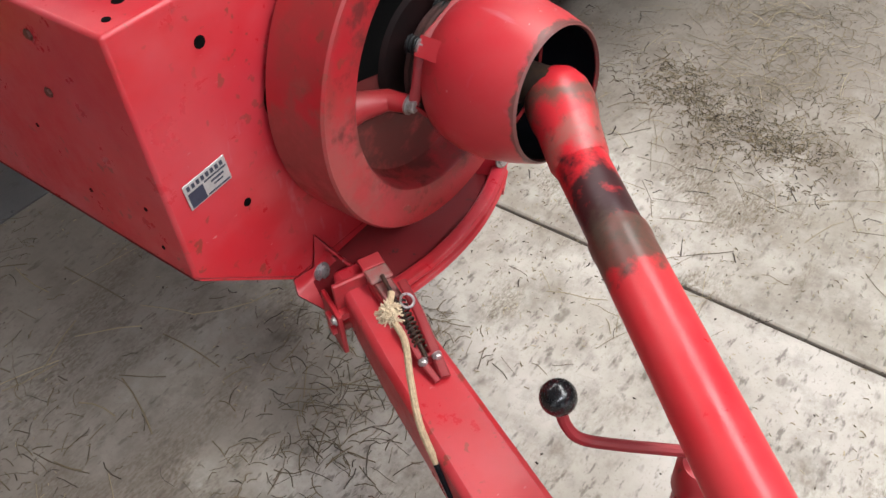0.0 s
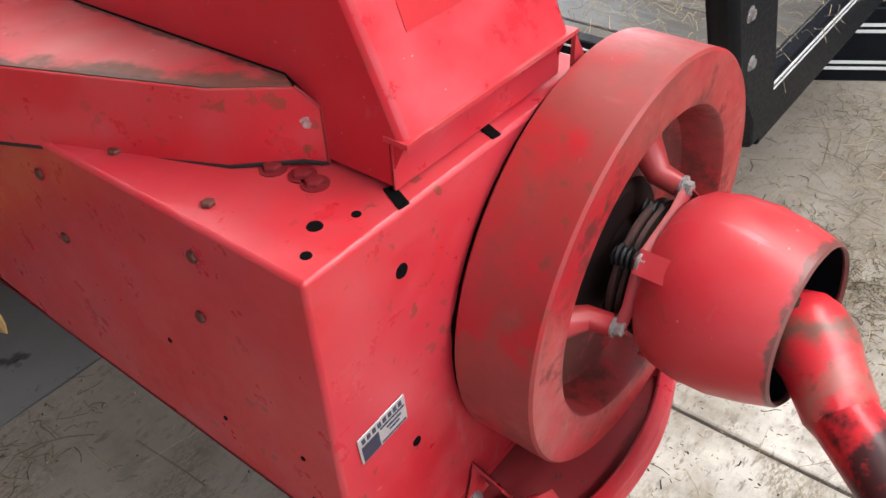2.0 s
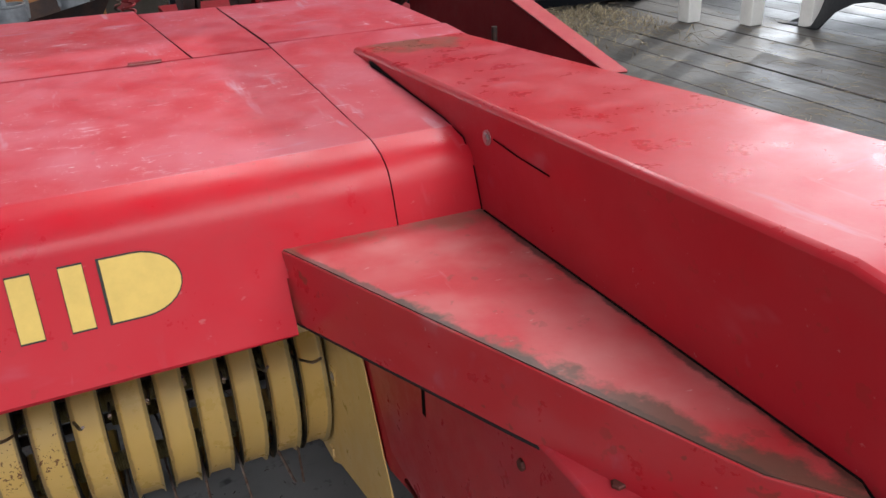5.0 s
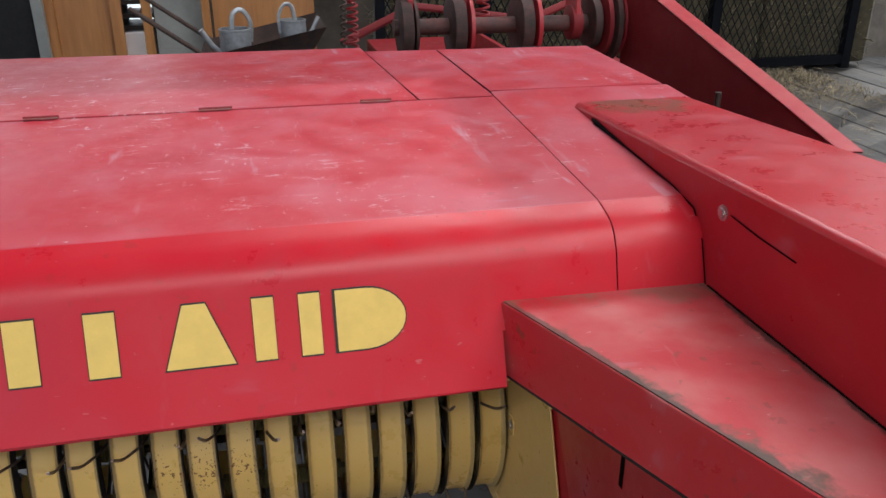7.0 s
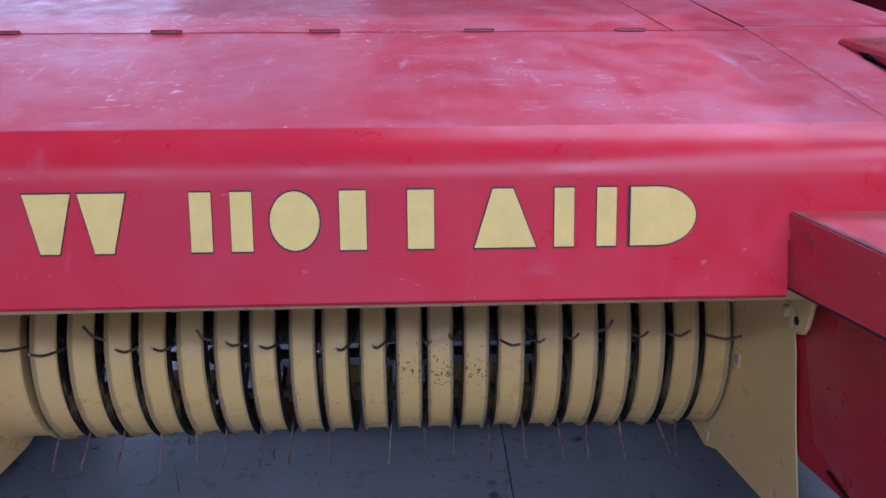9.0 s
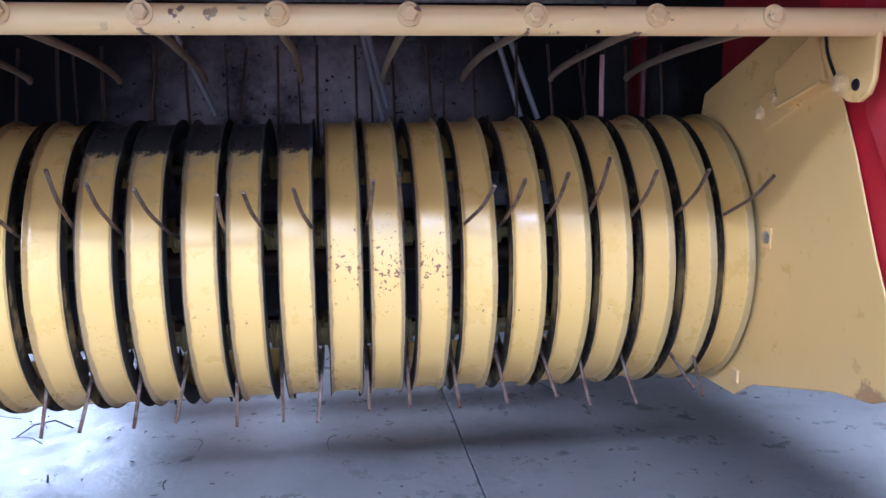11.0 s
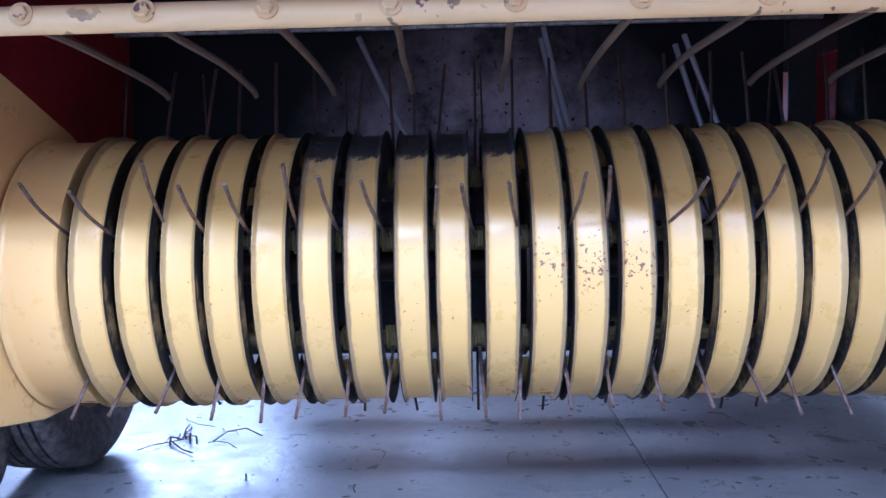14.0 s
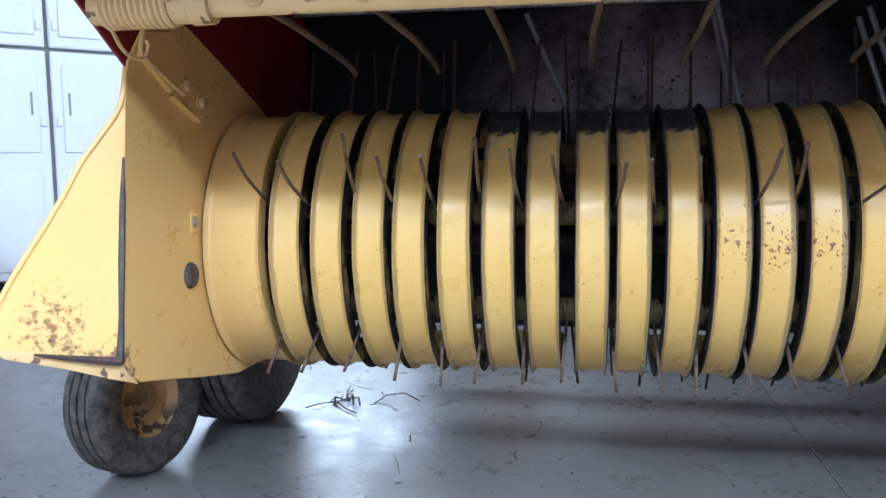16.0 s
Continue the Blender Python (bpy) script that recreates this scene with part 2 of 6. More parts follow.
stain(FLY, lambda nt: measure_from(nt, "DISTANCE", (0.69, -1.0, 0.778)), 0.05, 0.215, (0.050, 0.014, 0.012), 0.72, 16, 0.13, 0.7)
stain(FLY, lambda nt: measure_from(nt, "DISTANCE", (0.36, -0.99, 0.72)), -1, 0.12, (0.20, 0.075, 0.06), 0.4, 20, 0.13)
stain(FLY, lambda nt: measure_from(nt, "DISTANCE", (0.69, -1.05, 0.778)), 0.10, 0.244, (0.095, 0.030, 0.024), 0.4, 14, 0.05, 0.6)
stain(FLY, lambda nt: measure_from(nt, "DISTANCE", (0.69, -1.05, 0.778)), 0.308, 0.328, (0.12, 0.045, 0.035), 0.3, 10, 0.03, 0.6)
stain(FLY, lambda nt: measure_from(nt, "DISTANCE", (0.60, -0.98, 1.08)), -1, 0.10, (0.16, 0.055, 0.042), 0.3, 12, 0.16)
SHIELD = worn_paint("red_plastic", (0.44, 0.020, 0.030), (0.52, 0.12, 0.11), (0.16, 0.07, 0.05), 0.35, 0.25, 0.36, 0.2, specks=0.4)
SHAFT = worn_paint("shaft_guard_plastic", (0.54, 0.018, 0.028), (0.56, 0.09, 0.09), (0.2, 0.08, 0.05), 0.25, 0.15, 0.32, 0.0)
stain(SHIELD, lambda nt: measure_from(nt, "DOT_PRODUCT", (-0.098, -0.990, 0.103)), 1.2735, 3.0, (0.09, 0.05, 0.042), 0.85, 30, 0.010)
AXIS, AX0 = (-0.673, -0.739, -0.006), 0.5158
stain(SHAFT, lambda nt: measure_from(nt, "DOT_PRODUCT", AXIS), AX0 - 0.022, AX0 + 0.014, (0.10, 0.07, 0.05), 0.85, 11, 0.05)
stain(SHAFT, lambda nt: measure_from(nt, "DOT_PRODUCT", AXIS), AX0 + 0.055, AX0 + 0.085, (0.20, 0.13, 0.10), 0.6, 10, 0.05)
stain(SHAFT, lambda nt: measure_from(nt, "DOT_PRODUCT", AXIS), AX0 + 0.115, AX0 + 0.255, (0.014, 0.013, 0.014), 0.95, 15, 0.13)
stain(SHAFT, lambda nt: measure_from(nt, "DOT_PRODUCT", AXIS), AX0 + 0.215, AX0 + 0.322, (0.075, 0.058, 0.042), 0.88, 14, 0.045)
PALE, DIRT_Y, RUST_C = (0.70, 0.475, 0.185), (0.30, 0.18, 0.07), (0.15, 0.055, 0.025)
YELLOW = worn_paint("yellow_paint", (0.735, 0.485, 0.165), PALE, DIRT_Y, 0.5, 0.12, 0.30, 0.12, RUST_C)
EDGE = (0.012, 0.012, 0.014)
BANDS = []
for nm, chips in (("band_paint", 0.12), ("worn_band_paint", 0.2), ("rusty_band_paint", 0.3)):
    m = worn_paint(nm, (0.66, 0.43, 0.120), PALE, DIRT_Y, 0.45, 0.15, 0.28, chips, RUST_C, chip_at=0.66, chip_scale=105, chip_patch=9.0)
    for s in (1, -1):
        # lip tint and near-black flanks: edge wear, plus the gaps' shade in colour
        stain(m, lambda nt, s=s: measure_from(nt, "DOT_PRODUCT", (s, 0, 0)), 0.0236, 0.2, (0.22, 0.17, 0.09) if nm == "band_paint" else (0.13, 0.125, 0.11), 0.55, 14, 0.004)
        stain(m, lambda nt, s=s: measure_from(nt, "DOT_PRODUCT", (s, 0, 0)), 0.0302 if nm == "band_paint" else 0.0288, 0.2, EDGE, 0.96, 9, 0.0016, 0.6)
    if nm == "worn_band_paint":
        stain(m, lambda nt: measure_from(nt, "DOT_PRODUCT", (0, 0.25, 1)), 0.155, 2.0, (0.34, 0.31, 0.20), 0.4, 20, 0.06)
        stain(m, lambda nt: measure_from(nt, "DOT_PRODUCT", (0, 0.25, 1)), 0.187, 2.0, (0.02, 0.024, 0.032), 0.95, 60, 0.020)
    if nm == "rusty_band_paint":
        speckle(m, 0.025, 0.10, 0.565, 135, RUST_C)
    else:
        speckle(m, -0.06, 0.16, 0.67, 130, RUST_C)
    BANDS.append(m)
stain(YELLOW, lambda nt: measure_from(nt, "DISTANCE", (-1.665, 0.10, 0.455)), -1, 0.008, RUST_C, 0.8, 95, 0.10)
stain(YELLOW, lambda nt: measure_from(nt, "DISTANCE", (-1.655, 0.11, 0.415)), -1, 0.006, (0.10, 0.045, 0.03), 0.8, 80, 0.05)
stain(YELLOW, lambda nt: measure_from(nt, "DISTANCE", (-1.60, 0.15, 0.372)), -1, 0.03, (0.09, 0.035, 0.035), 0.85, 60, 0.05)
stain(YELLOW, lambda nt: measure_from(nt, "DISTANCE", (0.17, 0.11, 0.385)), -1, 0.03, RUST_C, 0.6, 40, 0.03)
YELLOW_BAR = worn_paint("chipped_yellow_paint", (0.68, 0.47, 0.21), (0.74, 0.56, 0.32), (0.26, 0.16, 0.09), 0.6, 0.35, 0.4, 0.9, (0.10, 0.05, 0.05), chip_at=0.61, chip_low=0.42)
GUARD_PAINT = worn_paint("scraped_guard_paint", (0.76, 0.535, 0.235), (0.80, 0.61, 0.34), (0.34, 0.20, 0.10), 0.6, 0.3, 0.4, 0.9, (0.10, 0.05, 0.05), chip_at=0.61, chip_low=0.42)
# darker along the lowest edge of the bar
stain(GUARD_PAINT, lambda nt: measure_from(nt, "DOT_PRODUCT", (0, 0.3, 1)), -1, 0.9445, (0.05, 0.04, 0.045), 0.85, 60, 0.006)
OLIVE = worn_paint("dirty_olive_paint", (0.20, 0.155, 0.055), (0.26, 0.21, 0.10), (0.05, 0.04, 0.03), 0.5, 0.8, 0.5, 0.4)
# finger paint: dirt, and the shade under the hood put into its colour
FINGER = worn_paint("dirty_shaded_finger_paint", (0.12, 0.09, 0.065), (0.20, 0.145, 0.09), (0.04, 0.03, 0.026), 0.5, 0.7, 0.5, 0.4)
DECAL = plain("decal_yellow", (0.72, 0.50, 0.12), 0.45, 0, 0.12, 30, 0.02)
DECAL_EDGE = plain("decal_black", (0.02, 0.018, 0.012), 0.5, 0, 0.2, 30, 0.0)
PATCH = plain("red_sticker", (0.44, 0.008, 0.014), 0.5, 0, 0.15, 12, 0.02)
FADED_SCRAP = plain("sticker_backing", (0.55, 0.30, 0.30), 0.6, 0, 0.2, 60, 0.0)
BLACK = plain("black_paint", (0.006, 0.007, 0.010), 0.45, 0, 0.4, 12, 0.0)
BLACK.node_tree.nodes["Principled BSDF"].inputs["Specular IOR Level"].default_value = 0.1
RIM = worn_paint("dirty_rim_paint", (0.34, 0.20, 0.08), (0.44, 0.31, 0.16), (0.05, 0.03, 0.022), 0.6, 1.0, 0.6, 1.0, (0.05, 0.028, 0.02), chip_at=0.52, chip_scale=22, chip_low=0.40)
RUBBER = plain("rubber", (0.022, 0.022, 0.024), 0.7, 0, 0.3, 45, 0.3, (0.13, 0.115, 0.10))
BALL = plain("black_plastic", (0.008, 0.008, 0.009), 0.22, 0, 0.2, 40, 0.02)
STEEL = plain("bright_steel", (0.55, 0.55, 0.57), 0.32, 0.75, 0.5, 40, 0.1, (0.24, 0.2, 0.17))
POLISHED = plain("polished_steel", (0.36, 0.36, 0.39), 0.38, 0.4, 0.1, 6, 0.0)
PITTED = plain("pitted_cast_iron", (0.030, 0.018, 0.015), 0.75, 0.0, 0.5, 30, 0.5, (0.075, 0.030, 0.026))
DARK_STEEL = plain("oily_and_shaded_steel", (0.035, 0.03, 0.028), 0.5, 0.5, 0.5, 25, 0.15, (0.085, 0.045, 0.028))
TINE = plain("tine_steel", (0.26, 0.21, 0.19), 0.45, 0.7, 0.4, 50, 0.1, (0.10, 0.05, 0.03))
RUSTY_SHAFT = plain("rusty_shaft", (0.045, 0.024, 0.021), 0.65, 0.1, 0.5, 14, 0.3, (0.13, 0.035, 0.03))
GALV = plain("worn_sheet_steel", (0.20, 0.20, 0.22), 0.42, 0.3, 0.6, 9, 0.1, (0.04, 0.037, 0.037))
# the house's shade and a lit middle put into the sheet's colour, with scouring
BACKSHEET, nt, bs = mat_new("shaded_scoured_steel")
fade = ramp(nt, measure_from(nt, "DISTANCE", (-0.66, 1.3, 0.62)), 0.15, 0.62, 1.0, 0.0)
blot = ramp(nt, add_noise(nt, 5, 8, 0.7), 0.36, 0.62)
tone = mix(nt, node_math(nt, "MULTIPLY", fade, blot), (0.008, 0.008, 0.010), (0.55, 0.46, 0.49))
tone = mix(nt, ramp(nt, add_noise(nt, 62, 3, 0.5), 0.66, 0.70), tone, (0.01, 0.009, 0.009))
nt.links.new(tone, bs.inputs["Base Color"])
bs.inputs["Roughness"].default_value, bs.inputs["Metallic"].default_value, bs.inputs["Specular IOR Level"].default_value = 0.6, 0.1, 0.15
# near-black for dark steel parts, and for sheets that stand for shade
NEAR_BLACK = plain("dark_steel_and_shade", (0.012, 0.012, 0.014), 0.6, 0.2, 0.5, 8, 0.1)
ROPE = plain("twine", (0.50, 0.37, 0.23), 0.9, 0, 0.4, 180, 0.5)
FRAYED = plain("frayed_twine", (0.62, 0.50, 0.34), 0.95, 0, 0.3, 150, 0.3)
PLATE = plain("aluminium_plate", (0.45, 0.43, 0.42), 0.4, 0.3, 0.25, 60, 0.02)
HOLE = plain("shadowed_hole", (0.003, 0.003, 0.003), 0.9, 0, 0.2, 30, 0.0)
HOLE.node_tree.nodes["Principled BSDF"].inputs["Specular IOR Level"].default_value = 0.05
PRINT = plain("plate_print", (0.03, 0.035, 0.06), 0.5, 0, 0.3, 60, 0.0)
CONCRETE, nt, bs = mat_new("dusty_concrete")
cc = obj_coord(nt)
a1, a2, a3 = add_noise(nt, 1.1, 9, 0.68, cc), add_noise(nt, 9, 9, 0.72, cc), add_noise(nt, 140, 4, 0.6, cc)
col = mix(nt, ramp(nt, a1, 0.36, 0.66), (0.52, 0.485, 0.435), (0.26, 0.228, 0.185))
col = mix(nt, ramp(nt, a2, 0.5, 0.72, 0, 0.65), col, (0.13, 0.105, 0.082))
a4 = add_noise(nt, 2.6, 7, 0.7, cc)
col = mix(nt, ramp(nt, a4, 0.56, 0.70, 0, 0.6), col, (0.105, 0.085, 0.068))
a5 = add_noise(nt, 26, 4, 0.6, cc, (1.0, 2.5, 1.0))
col = mix(nt, ramp(nt, a5, 0.58, 0.68, 0, 0.6), col, (0.06, 0.048, 0.038))
col = mix(nt, ramp(nt, a3, 0.6, 0.75, 0, 0.5), col, (0.13, 0.10, 0.08))
a6 = add_noise(nt, 3.4, 4, 0.55, cc, (1.0, 1.6, 1.0))
a7 = add_noise(nt, 70, 5, 0.7, cc, (1.0, 2.2, 1.0))
chaff = node_math(nt, "MULTIPLY", ramp(nt, a6, 0.52, 0.64), ramp(nt, a7, 0.40, 0.62, 0.0, 0.8))
col = mix(nt, chaff, col, (0.115, 0.085, 0.048))
a8 = add_noise(nt, 13, 3, 0.5, cc, (1.0, 2.0, 1.0))
col = mix(nt, ramp(nt, a8, 0.63, 0.72, 0.0, 0.55), col, (0.085, 0.070, 0.052))
nt.links.new(col, bs.inputs["Base Color"])
bs.inputs["Roughness"].default_value = 0.85
bump(nt, bs, a2, 0.25, 0.004)

# dirt, and the shade beyond a lit pool, put into the floor's colour
stain(CONCRETE, lambda nt: measure_from(nt, "DISTANCE", (0.84, -1.63, 0.0)), 1.02, 50.0, (0.16, 0.132, 0.108), 0.42, 3.2, 0.8)
# dirt and the baler's shade painted as a dark patch beneath it
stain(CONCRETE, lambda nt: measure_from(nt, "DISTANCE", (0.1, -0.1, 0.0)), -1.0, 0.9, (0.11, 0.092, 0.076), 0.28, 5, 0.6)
stain(CONCRETE, lambda nt: measure_from(nt, "DISTANCE", (2.3, -0.70, 0.0)), -1.0, 1.05, (0.16, 0.13, 0.095), 0.4, 4, 0.7)
CLEAN, nt, bs = mat_new("trowelled_concrete")
cc = obj_coord(nt)
a1, a2, a3 = add_noise(nt, 1.3, 8, 0.6, cc), add_noise(nt, 12, 8, 0.7, cc), add_noise(nt, 60, 4, 0.6, cc)
col = mix(nt, ramp(nt, a1, 0.35, 0.68), (0.195, 0.193, 0.193), (0.120, 0.120, 0.122))
col = mix(nt, ramp(nt, a2, 0.58, 0.78, 0, 0.6), col, (0.075, 0.07, 0.066))
nt.links.new(col, bs.inputs["Base Color"])
oil = add_noise(nt, 6.5, 3, 0.5, cc)
nt.links.new(mix(nt, ramp(nt, oil, 0.68, 0.72, 0, 0.85), col, (0.02, 0.02, 0.022)), bs.inputs["Base Color"])
nt.links.new(ramp(nt, a2, 0.3, 0.7, 0.22, 0.44), bs.inputs["Roughness"])
bump(nt, bs, node_math(nt, "ADD", a3, a2), 0.35, 0.003)

PLANK, nt, bs = mat_new("weathered_planks")
cc = obj_coord(nt)
g1 = add_noise(nt, 6, 8, 0.65, cc, (6, 0.35, 6))
g2 = add_noise(nt, 2.5, 6, 0.6, cc)
col = mix(nt, ramp(nt, g1, 0.35, 0.7), (0.088, 0.083, 0.078), (0.036, 0.033, 0.030))
col = mix(nt, ramp(nt, g2, 0.5, 0.75, 0, 0.5), col, (0.13, 0.10, 0.07))
nt.links.new(col, bs.inputs["Base Color"])
nt.links.new(ramp(nt, g2, 0.35, 0.65, 0.34, 0.60), bs.inputs["Roughness"])
bs.inputs["Specular IOR Level"].default_value = 0.35
bump(nt, bs, g1, 0.4, 0.004)

PLY, nt, bs = mat_new("varnished_plywood")
cc = obj_coord(nt)
g1 = add_noise(nt, 3, 7, 0.6, cc, (7, 7, 0.4))
g2 = add_noise(nt, 1.3, 5, 0.5, cc)
col = mix(nt, ramp(nt, g1, 0.35, 0.68), (0.42, 0.18, 0.05), (0.27, 0.10, 0.025))
col = mix(nt, ramp(nt, g2, 0.45, 0.75, 0, 0.5), col, (0.5, 0.25, 0.09))
nt.links.new(col, bs.inputs["Base Color"])
bs.inputs["Roughness"].default_value = 0.45
bump(nt, bs, g1, 0.15, 0.002)

STRAW, nt, bs = mat_new("straw")
ge = nt.nodes.new("ShaderNodeNewGeometry")
r = nt.nodes.new("ShaderNodeValToRGB")
r.color_ramp.elements[0].color, r.color_ramp.elements[1].color = (0.10, 0.078, 0.05, 1), (0.42, 0.35, 0.22, 1)
e = r.color_ramp.elements.new(0.45)
e.color = (0.22, 0.175, 0.11, 1)
nt.links.new(ge.outputs["Random Per Island"], r.inputs["Fac"])
nt.links.new(r.outputs["Color"], bs.inputs["Base Color"])
bs.inputs["Roughness"].default_value = 0.8

OLD_STRAW, nt, bs = mat_new("dark_straw")
ge = nt.nodes.new("ShaderNodeNewGeometry")
nt.links.new(mix(nt, ge.outputs["Random Per Island"], (0.045, 0.034, 0.022), (0.20, 0.155, 0.09)), bs.inputs["Base Color"])
bs.inputs["Roughness"].default_value = 0.85

TWIG = plain("dry_twig", (0.05, 0.035, 0.025), 0.8, 0, 0.4, 60, 0.2)
HAY = plain("old_hay", (0.11, 0.09, 0.05), 0.9, 0, 0.6, 18, 0.8, (0.05, 0.045, 0.025))
WHITE_PLASTIC = plain("white_plastic", (0.72, 0.74, 0.78), 0.4, 0, 0.05, 6, 0.02)
WALL = plain("barn_boards", (0.11, 0.09, 0.07), 0.8, 0, 0.5, 4, 0.3)
ROOF = plain("barn_roof_sheet", (0.32, 0.31, 0.30), 0.6, 0.2, 0.3, 2, 0.1)
ZINC = plain("galvanised_zinc", (0.46, 0.49, 0.52), 0.45, 0.6, 0.35, 30, 0.1)
WHITE_POST = plain("white_post", (0.75, 0.74, 0.70), 0.6, 0, 0.15, 10, 0.1)
TARP = plain("black_tarpaulin", (0.015, 0.017, 0.022), 0.5, 0, 0.3, 8, 0.2)
GREY = plain("grey_paint", (0.28, 0.29, 0.28), 0.6, 0, 0.3, 5, 0.1)
RUST = plain("rusty_steel", (0.10, 0.06, 0.045), 0.75, 0.3, 0.5, 12, 0.3, (0.05, 0.04, 0.04))
SILVER = plain("silver_stripe", (0.8, 0.8, 0.82), 0.4, 0.3, 0.1, 20, 0.0)
RED_PLASTIC = plain("red_crate", (0.5, 0.02, 0.02), 0.5, 0, 0.1, 10, 0.0)

# ---- mesh tools ----


def empty(name, at=(0, 0, 0)):
    ob = new(name)
    ob.location = at
    ob.empty_display_size = 0.2
    return ob


def part(name, bm, material, parent=None, label="", smooth=True, bevel=0.0, solid=0.0, off=0.0):
    """Links a bmesh as one mesh object under a thing or a part."""
    me = bpy.data.meshes.new(name)
    bmesh.ops.recalc_face_normals(bm, faces=bm.faces)
    bm.to_mesh(me)
    bm.free()
    me.materials.append(material)
    ob = new(name, me)
    if smooth:
        me.shade_smooth()
        me.set_sharp_from_angle(angle=radians(35))
    if solid:
        md = ob.modifiers.new("thickness", "SOLIDIFY")
        md.thickness, md.offset = solid, off
    if bevel:
        md = ob.modifiers.new("edges", "BEVEL")
        md.width, md.segments, md.limit_method, md.angle_limit = bevel, 2, "ANGLE", radians(40)
    if smooth and (solid or bevel):
        md = ob.modifiers.new("shading", "WEIGHTED_NORMAL")
        md.mode, md.weight, md.keep_sharp = "FACE_AREA", 80, True
    if parent is not None:
        ob.parent = parent
        if parent.location.length > 1e-6:
            ob.matrix_parent_inverse = Matrix.Translation(parent.location).inverted()
    if label:
        tagged(ob, label)
    return ob


def cuboid(x0, x1, y0, y1, z0, z1, bm=None, m=None):
    bm = bm or bmesh.new()
    vs = [bm.verts.new(((x0, x1)[i], (y0, y1)[j], (z0, z1)[k])) for i in (0, 1) for j in (0, 1) for k in (0, 1)]
    if m is not None:
        for v in vs:
            v.co = m @ v.co
    for f in ((0, 1, 3, 2), (4, 6, 7, 5), (0, 4, 5, 1), (2, 3, 7, 6), (0, 2, 6, 4), (1, 5, 7, 3)):
        bm.faces.new([vs[i] for i in f])
    return bm


def prism(poly, axis, a, b, bm=None):
    """A polygon of two coordinates, drawn out along the third axis from a to b."""
    bm = bm or bmesh.new()

    def at(p, v):
        q = list(p)
        q.insert("xyz".index(axis), v)
        return q

    lo, hi = [bm.verts.new(at(p, a)) for p in poly], [bm.verts.new(at(p, b)) for p in poly]
    bm.faces.new(lo)
    bm.faces.new(hi[::-1])
    for i in range(len(poly)):
        j = (i + 1) % len(poly)
        bm.faces.new((lo[i], hi[i], hi[j], lo[j]))
    return bm


def sheet(*faces):
    """Flat faces from points; give it thickness with solid=."""
    bm = bmesh.new()
    made = {}
    for f in faces:
        vs = []
        for p in f:
            k = tuple(round(c, 5) for c in p)
            if k not in made:
                made[k] = bm.verts.new(p)
            vs.append(made[k])
        bm.faces.new(vs)
    return bm


def swept(profile, xs, keep=None, skew=0.0):
    """An open profile of (y, z), drawn along x."""
    bm = bmesh.new()
    rows = [[bm.verts.new((x + skew * y, y, z)) for y, z in profile] for x in xs]
    for i in range(len(xs) - 1):
        for j in range(len(profile) - 1):
            if keep is None or keep(0.5 * (xs[i] + xs[i + 1]), 0.5 * (profile[j][1] + profile[j + 1][1])):
                bm.faces.new((rows[i][j], rows[i + 1][j], rows[i + 1][j + 1], rows[i][j + 1]))
    loose = [v for v in bm.verts if not v.link_faces]
    bmesh.ops.delete(bm, geom=loose, context="VERTS")
    return bm


def lathe(profile, m, n=48, bm=None, a0=0.0, a1=360.0, closed=False):
    """A profile of (radius, height) turned round the local z axis of the pose m."""
    bm = bm or bmesh.new()
    full = a1 - a0 > 359.9
    rings = []
    for i in range(n if full else n + 1):
        a = radians(a0 + (a1 - a0) * i / n)
        rings.append([bm.verts.new(m @ Vector((r * math.cos(a), r * math.sin(a), h))) for r, h in profile])
    pairs = len(profile) if closed else len(profile) - 1
    for i in range(n):
        p, q = rings[i], rings[(i + 1) % len(rings)]
        for j in range(pairs):
            k = (j + 1) % len(profile)
            bm.faces.new((p[j], q[j], q[k], p[k]))
    bmesh.ops.remove_doubles(bm, verts=bm.verts, dist=1e-6)
    return bm


def along(a, b):
    """A pose at a whose z axis points to b."""
    a, b = Vector(a), Vector(b)
    return Matrix.Translation(a) @ (b - a).to_track_quat("Z", "Y").to_matrix().to_4x4()


def rod(a, b, r, bm=None, n=12, r2=None):
    d = (Vector(b) - Vector(a)).length
    return lathe([(0, 0), (r, 0), (r2 or r, d), (0, d)], along(a, b), n, bm)


def smooth_path(pts, n=6):
    """Catmull-Rom through the points."""
    p = [Vector(q) for q in pts]
    p = [2 * p[0] - p[1], *p, 2 * p[-1] - p[-2]]
    out = []
    for i in range(1, len(p) - 2):
        for k in range(n):
            t = k / n
            out.append(0.5 * (2 * p[i] + (p[i + 1] - p[i - 1]) * t + (2 * p[i - 1] - 5 * p[i] + 4 * p[i + 1] - p[i + 2]) * t * t
                              + (3 * p[i] - p[i - 1] - 3 * p[i + 1] + p[i + 2]) * t ** 3))
    return out + [p[-2]]


